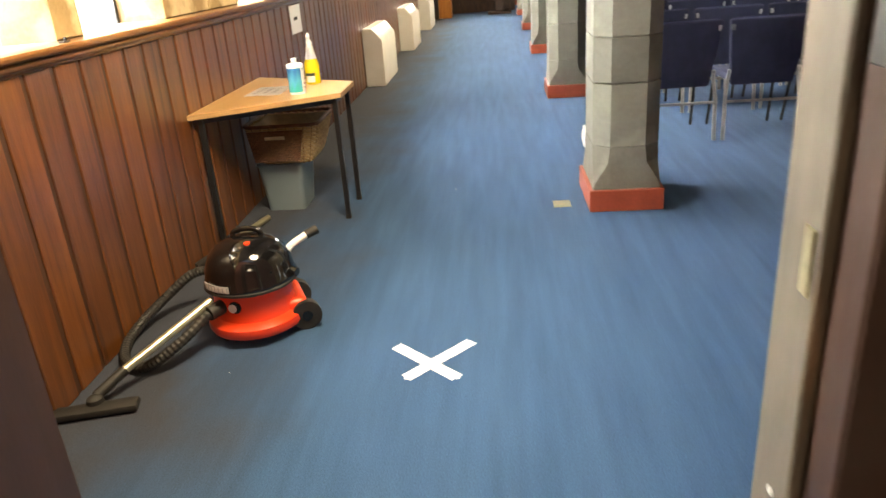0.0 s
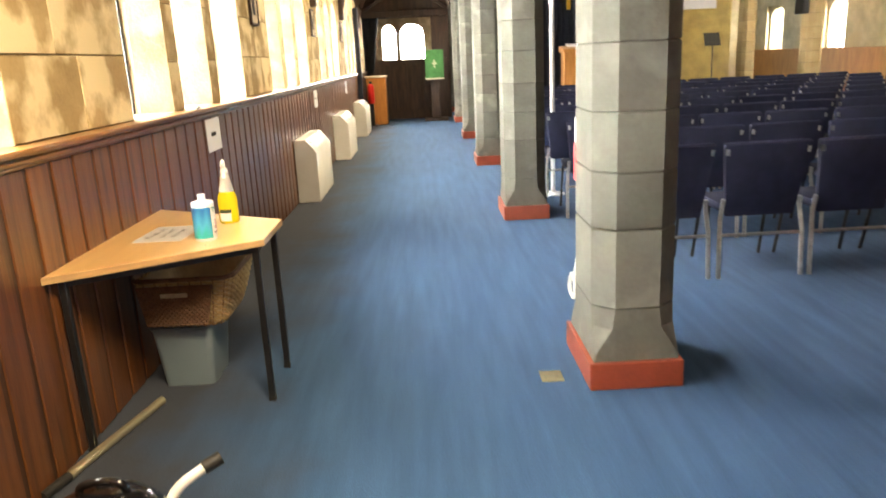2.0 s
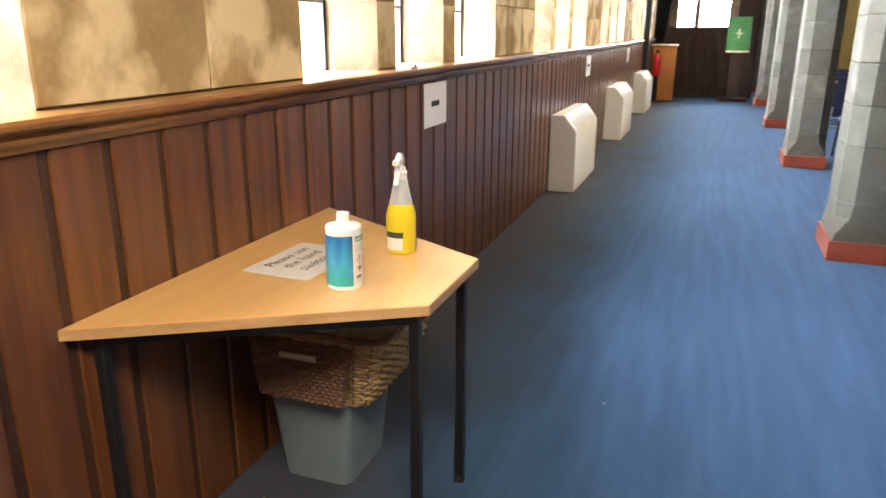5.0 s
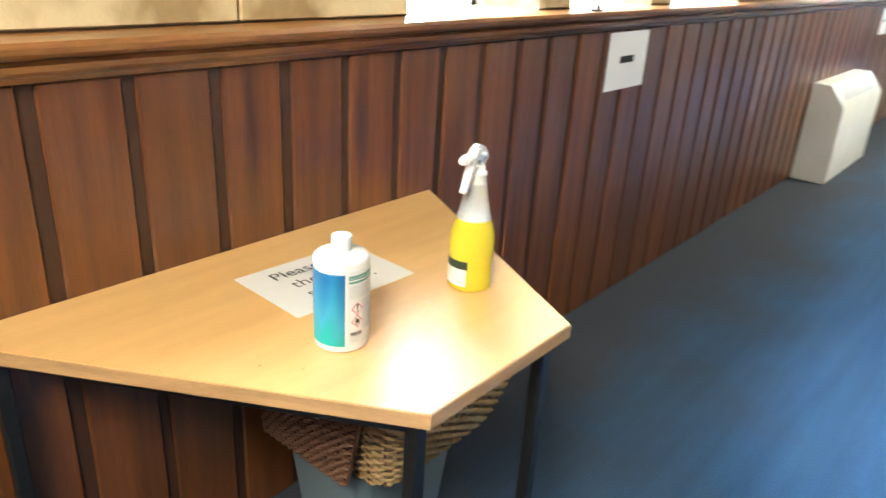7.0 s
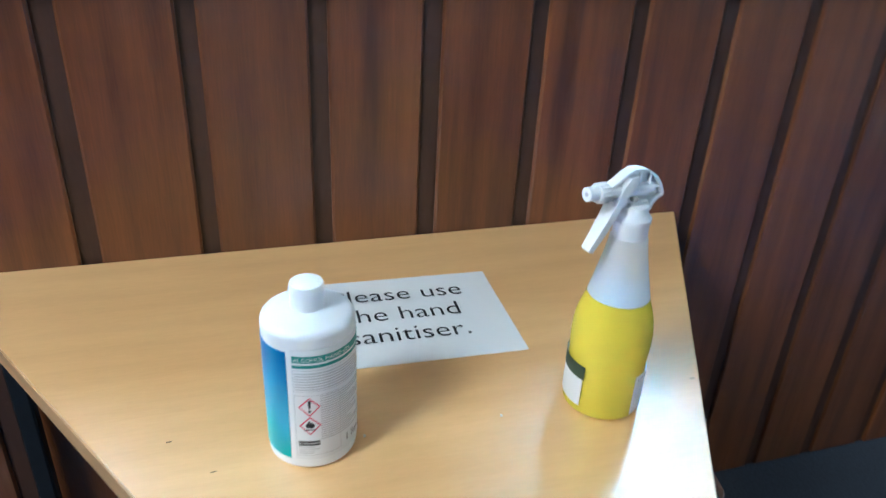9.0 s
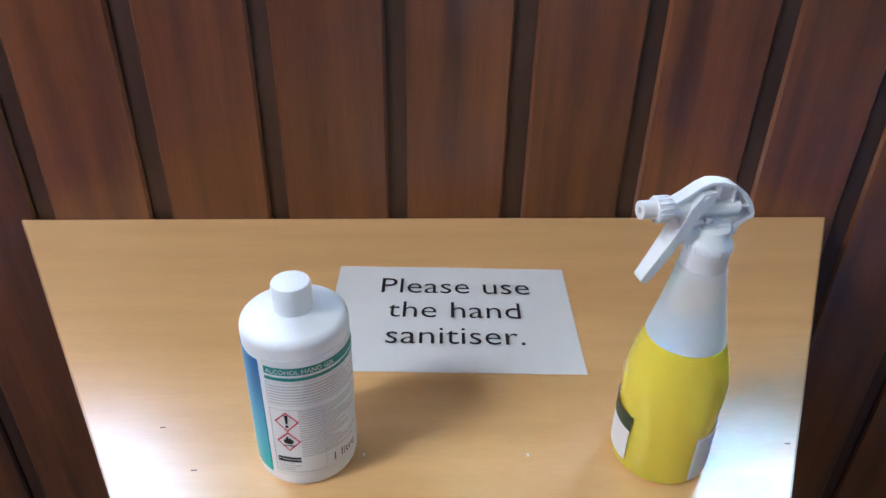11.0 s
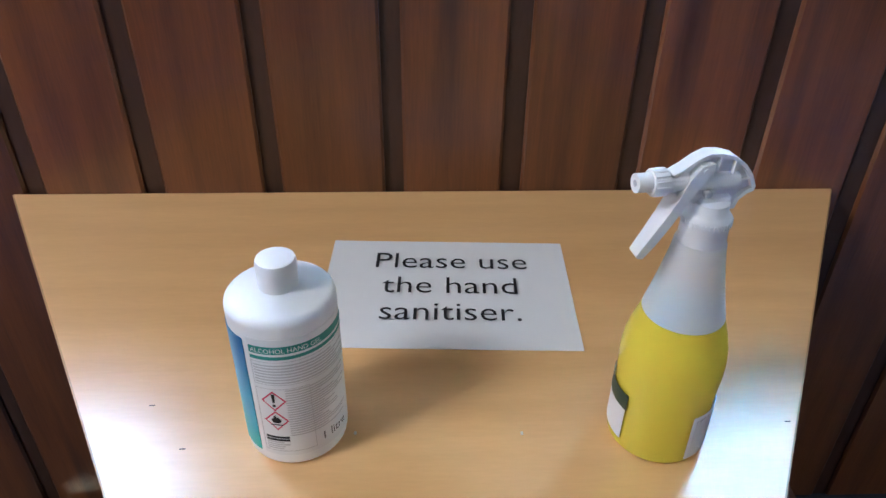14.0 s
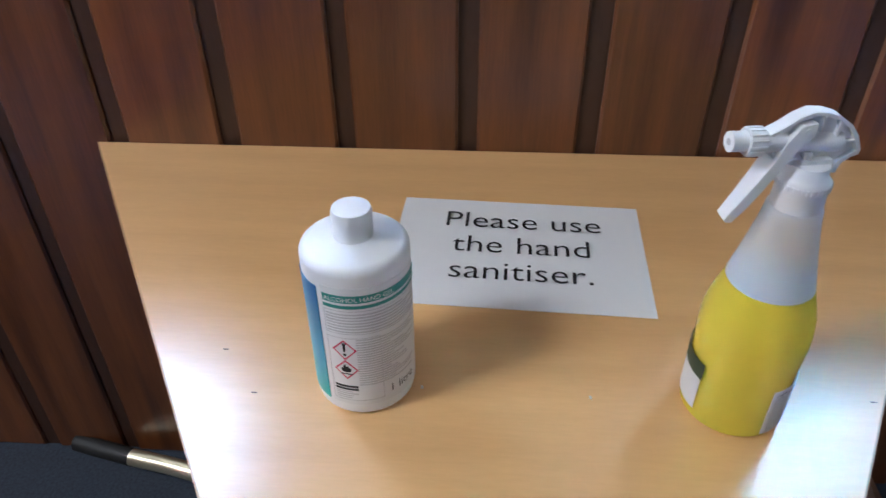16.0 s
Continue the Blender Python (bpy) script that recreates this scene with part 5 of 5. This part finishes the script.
bc = bmesh.new()
cols = []
for i in range(31):
    t = i / 30
    x = 0.02 + 0.40 * t
    y = Y1 - 0.16 + 0.03 * math.sin(i * 1.5)
    cols.append((bc.verts.new((x * 0.55, y, 1.15)), bc.verts.new((x, y, 2.42))))
for a, b in zip(cols, cols[1:]):
    bc.faces.new((a[0], b[0], b[1], a[1]))
tagged(part("curtain", bc, BLACKC, None, smooth=True), "black curtain drawn to the side of the end windows", "curtain")
pp = thing("curtain_post", (0.09, 13.0, 0), "dark blue painted upright post by the wall", "post")
part("post", box(-0.05, 0.05, -0.06, 0.06, 0, 2.5, 0.01), CURTAIN, pp)
part("post_foot", box(-0.055, 0.065, -0.07, 0.07, 0, 0.06, 0.008), CURTAIN, pp)
st = thing("side_table", (0.33, 14.6, 0), "tall oak side stand with white cloth top", "stand")
part("body", box(-0.22, 0.22, -0.22, 0.22, 0, 1.06, 0.01), ORANGEW, st)
part("cloth", box(-0.25, 0.25, -0.25, 0.25, 1.06, 1.10, 0.01), LINER, st)
fe = thing("fire_extinguisher", (0.22, 14.15, 0.50), "red fire extinguisher on a wall stand", "extinguisher")
part("cylinder", lathe([(0.06, 0.0), (0.075, 0.02), (0.075, 0.36), (0.05, 0.42), (0.02, 0.44)], 20), REDX, fe, smooth=True)
part("valve", box(-0.03, 0.03, -0.03, 0.03, 0.44, 0.50, 0.005), BLACKM, fe)
es = thing("extinguisher_stand", (0.22, 14.15, 0), "black metal stand under the extinguisher", "stand")
part("post", box(-0.05, 0.05, -0.05, 0.05, 0.02, 0.498), BLACKM, es)
part("base", box(-0.12, 0.12, -0.12, 0.12, 0, 0.02, 0.004), BLACKM, es)
ld = thing("reading_desk", (1.69, 14.9, 0), "dark oak reading desk with a green cloth banner", "reading desk")
part("stem", box(-0.10, 0.10, -0.10, 0.10, 0.06, 0.95, 0.01), DARKWOOD, ld)
part("base", box(-0.28, 0.28, -0.25, 0.25, 0, 0.06, 0.01), DARKWOOD, ld)
part("desk", prism([(-0.20, 0.96), (0.20, 0.96), (0.20, 1.60), (-0.14, 1.30)], "x", -0.20, 0.20), DARKWOOD, ld)
bn = part("banner", box(-0.215, 0.215, -0.235, -0.222, 0.99, 1.62, 0.004), GREENC, ld, "green cloth fall with pale cross")
part("cross_bar", box(-0.06, 0.06, -0.2375, -0.2355, 1.30, 1.33), LINER, bn)
part("cross_upright", box(-0.014, 0.014, -0.2377, -0.2357, 1.22, 1.40), LINER, bn)
part("fringe", box(-0.215, 0.215, -0.236, -0.221, 0.955, 0.989, 0.003), LINER, ld, "cream banner fringe")

# ---- boards and stones ----
board_me = [chamfered("board", 0.020, wv, 1.128, 0.004) for wv in (0.146, 0.150, 0.143)]
for me in board_me:
    me.materials.append(WOOD)
rb = random.Random(2)
y = 0.191 - 0.174 * 15
i = 0
while y < Y1 - 0.16:
    ob = obj("board", board_me[i % 3], WOOD, rail, loc=(0.018, y + 0.0, 0.564))
    ob.location = (0.018 + rb.uniform(-0.0015, 0.0015), y + 0.0995, 0.564)
    y += 0.174
    i += 1


def stone_field(y0, y1, z0, z1, seed):
    r = random.Random(seed)
    z = z0
    row = 0
    while z < z1 - 0.06:
        h = min(r.choice((0.22, 0.26, 0.29, 0.31)), z1 - z)
        if z1 - z - h < 0.12:
            h = z1 - z
        y = y0
        first_w = r.uniform(0.25, 0.6)
        while y < y1 - 0.01:
            w = first_w if y == y0 else r.uniform(0.38, 0.68)
            if y1 - y - w < 0.2:
                w = y1 - y
            me = chamfered("stone", 0.030 + r.uniform(0, 0.006), max(w - 0.007, 0.02), h - 0.007, 0.003)
            obj("stone", me, STONE, wall_left, loc=(-0.0195 + r.uniform(-0.001, 0.001), y + w / 2, z + h / 2))
            y += w
        z += h
        row += 1


cuts = [(a, b) for a, b in zip(ends[::2], ends[1::2])]
for j, (a, b) in enumerate(cuts):
    if b - a > 0.5:
        stone_field(max(a, Y0), min(b, Y1), SILL + 0.004, APEX + 0.06, 100 + j)
    else:
        r = random.Random(300 + j)
        z = SILL + 0.004
        while z < APEX:
            h = min(r.uniform(0.26, 0.40), APEX + 0.06 - z)
            obj("stone", chamfered("stone", 0.030, b - a - 0.004, h - 0.007, 0.003), STONE, wall_left, loc=(-0.0195, (a + b) / 2, z + h / 2))
            z += h
stone_field(Y0, Y1, APEX + 0.06, 2.74, 77)
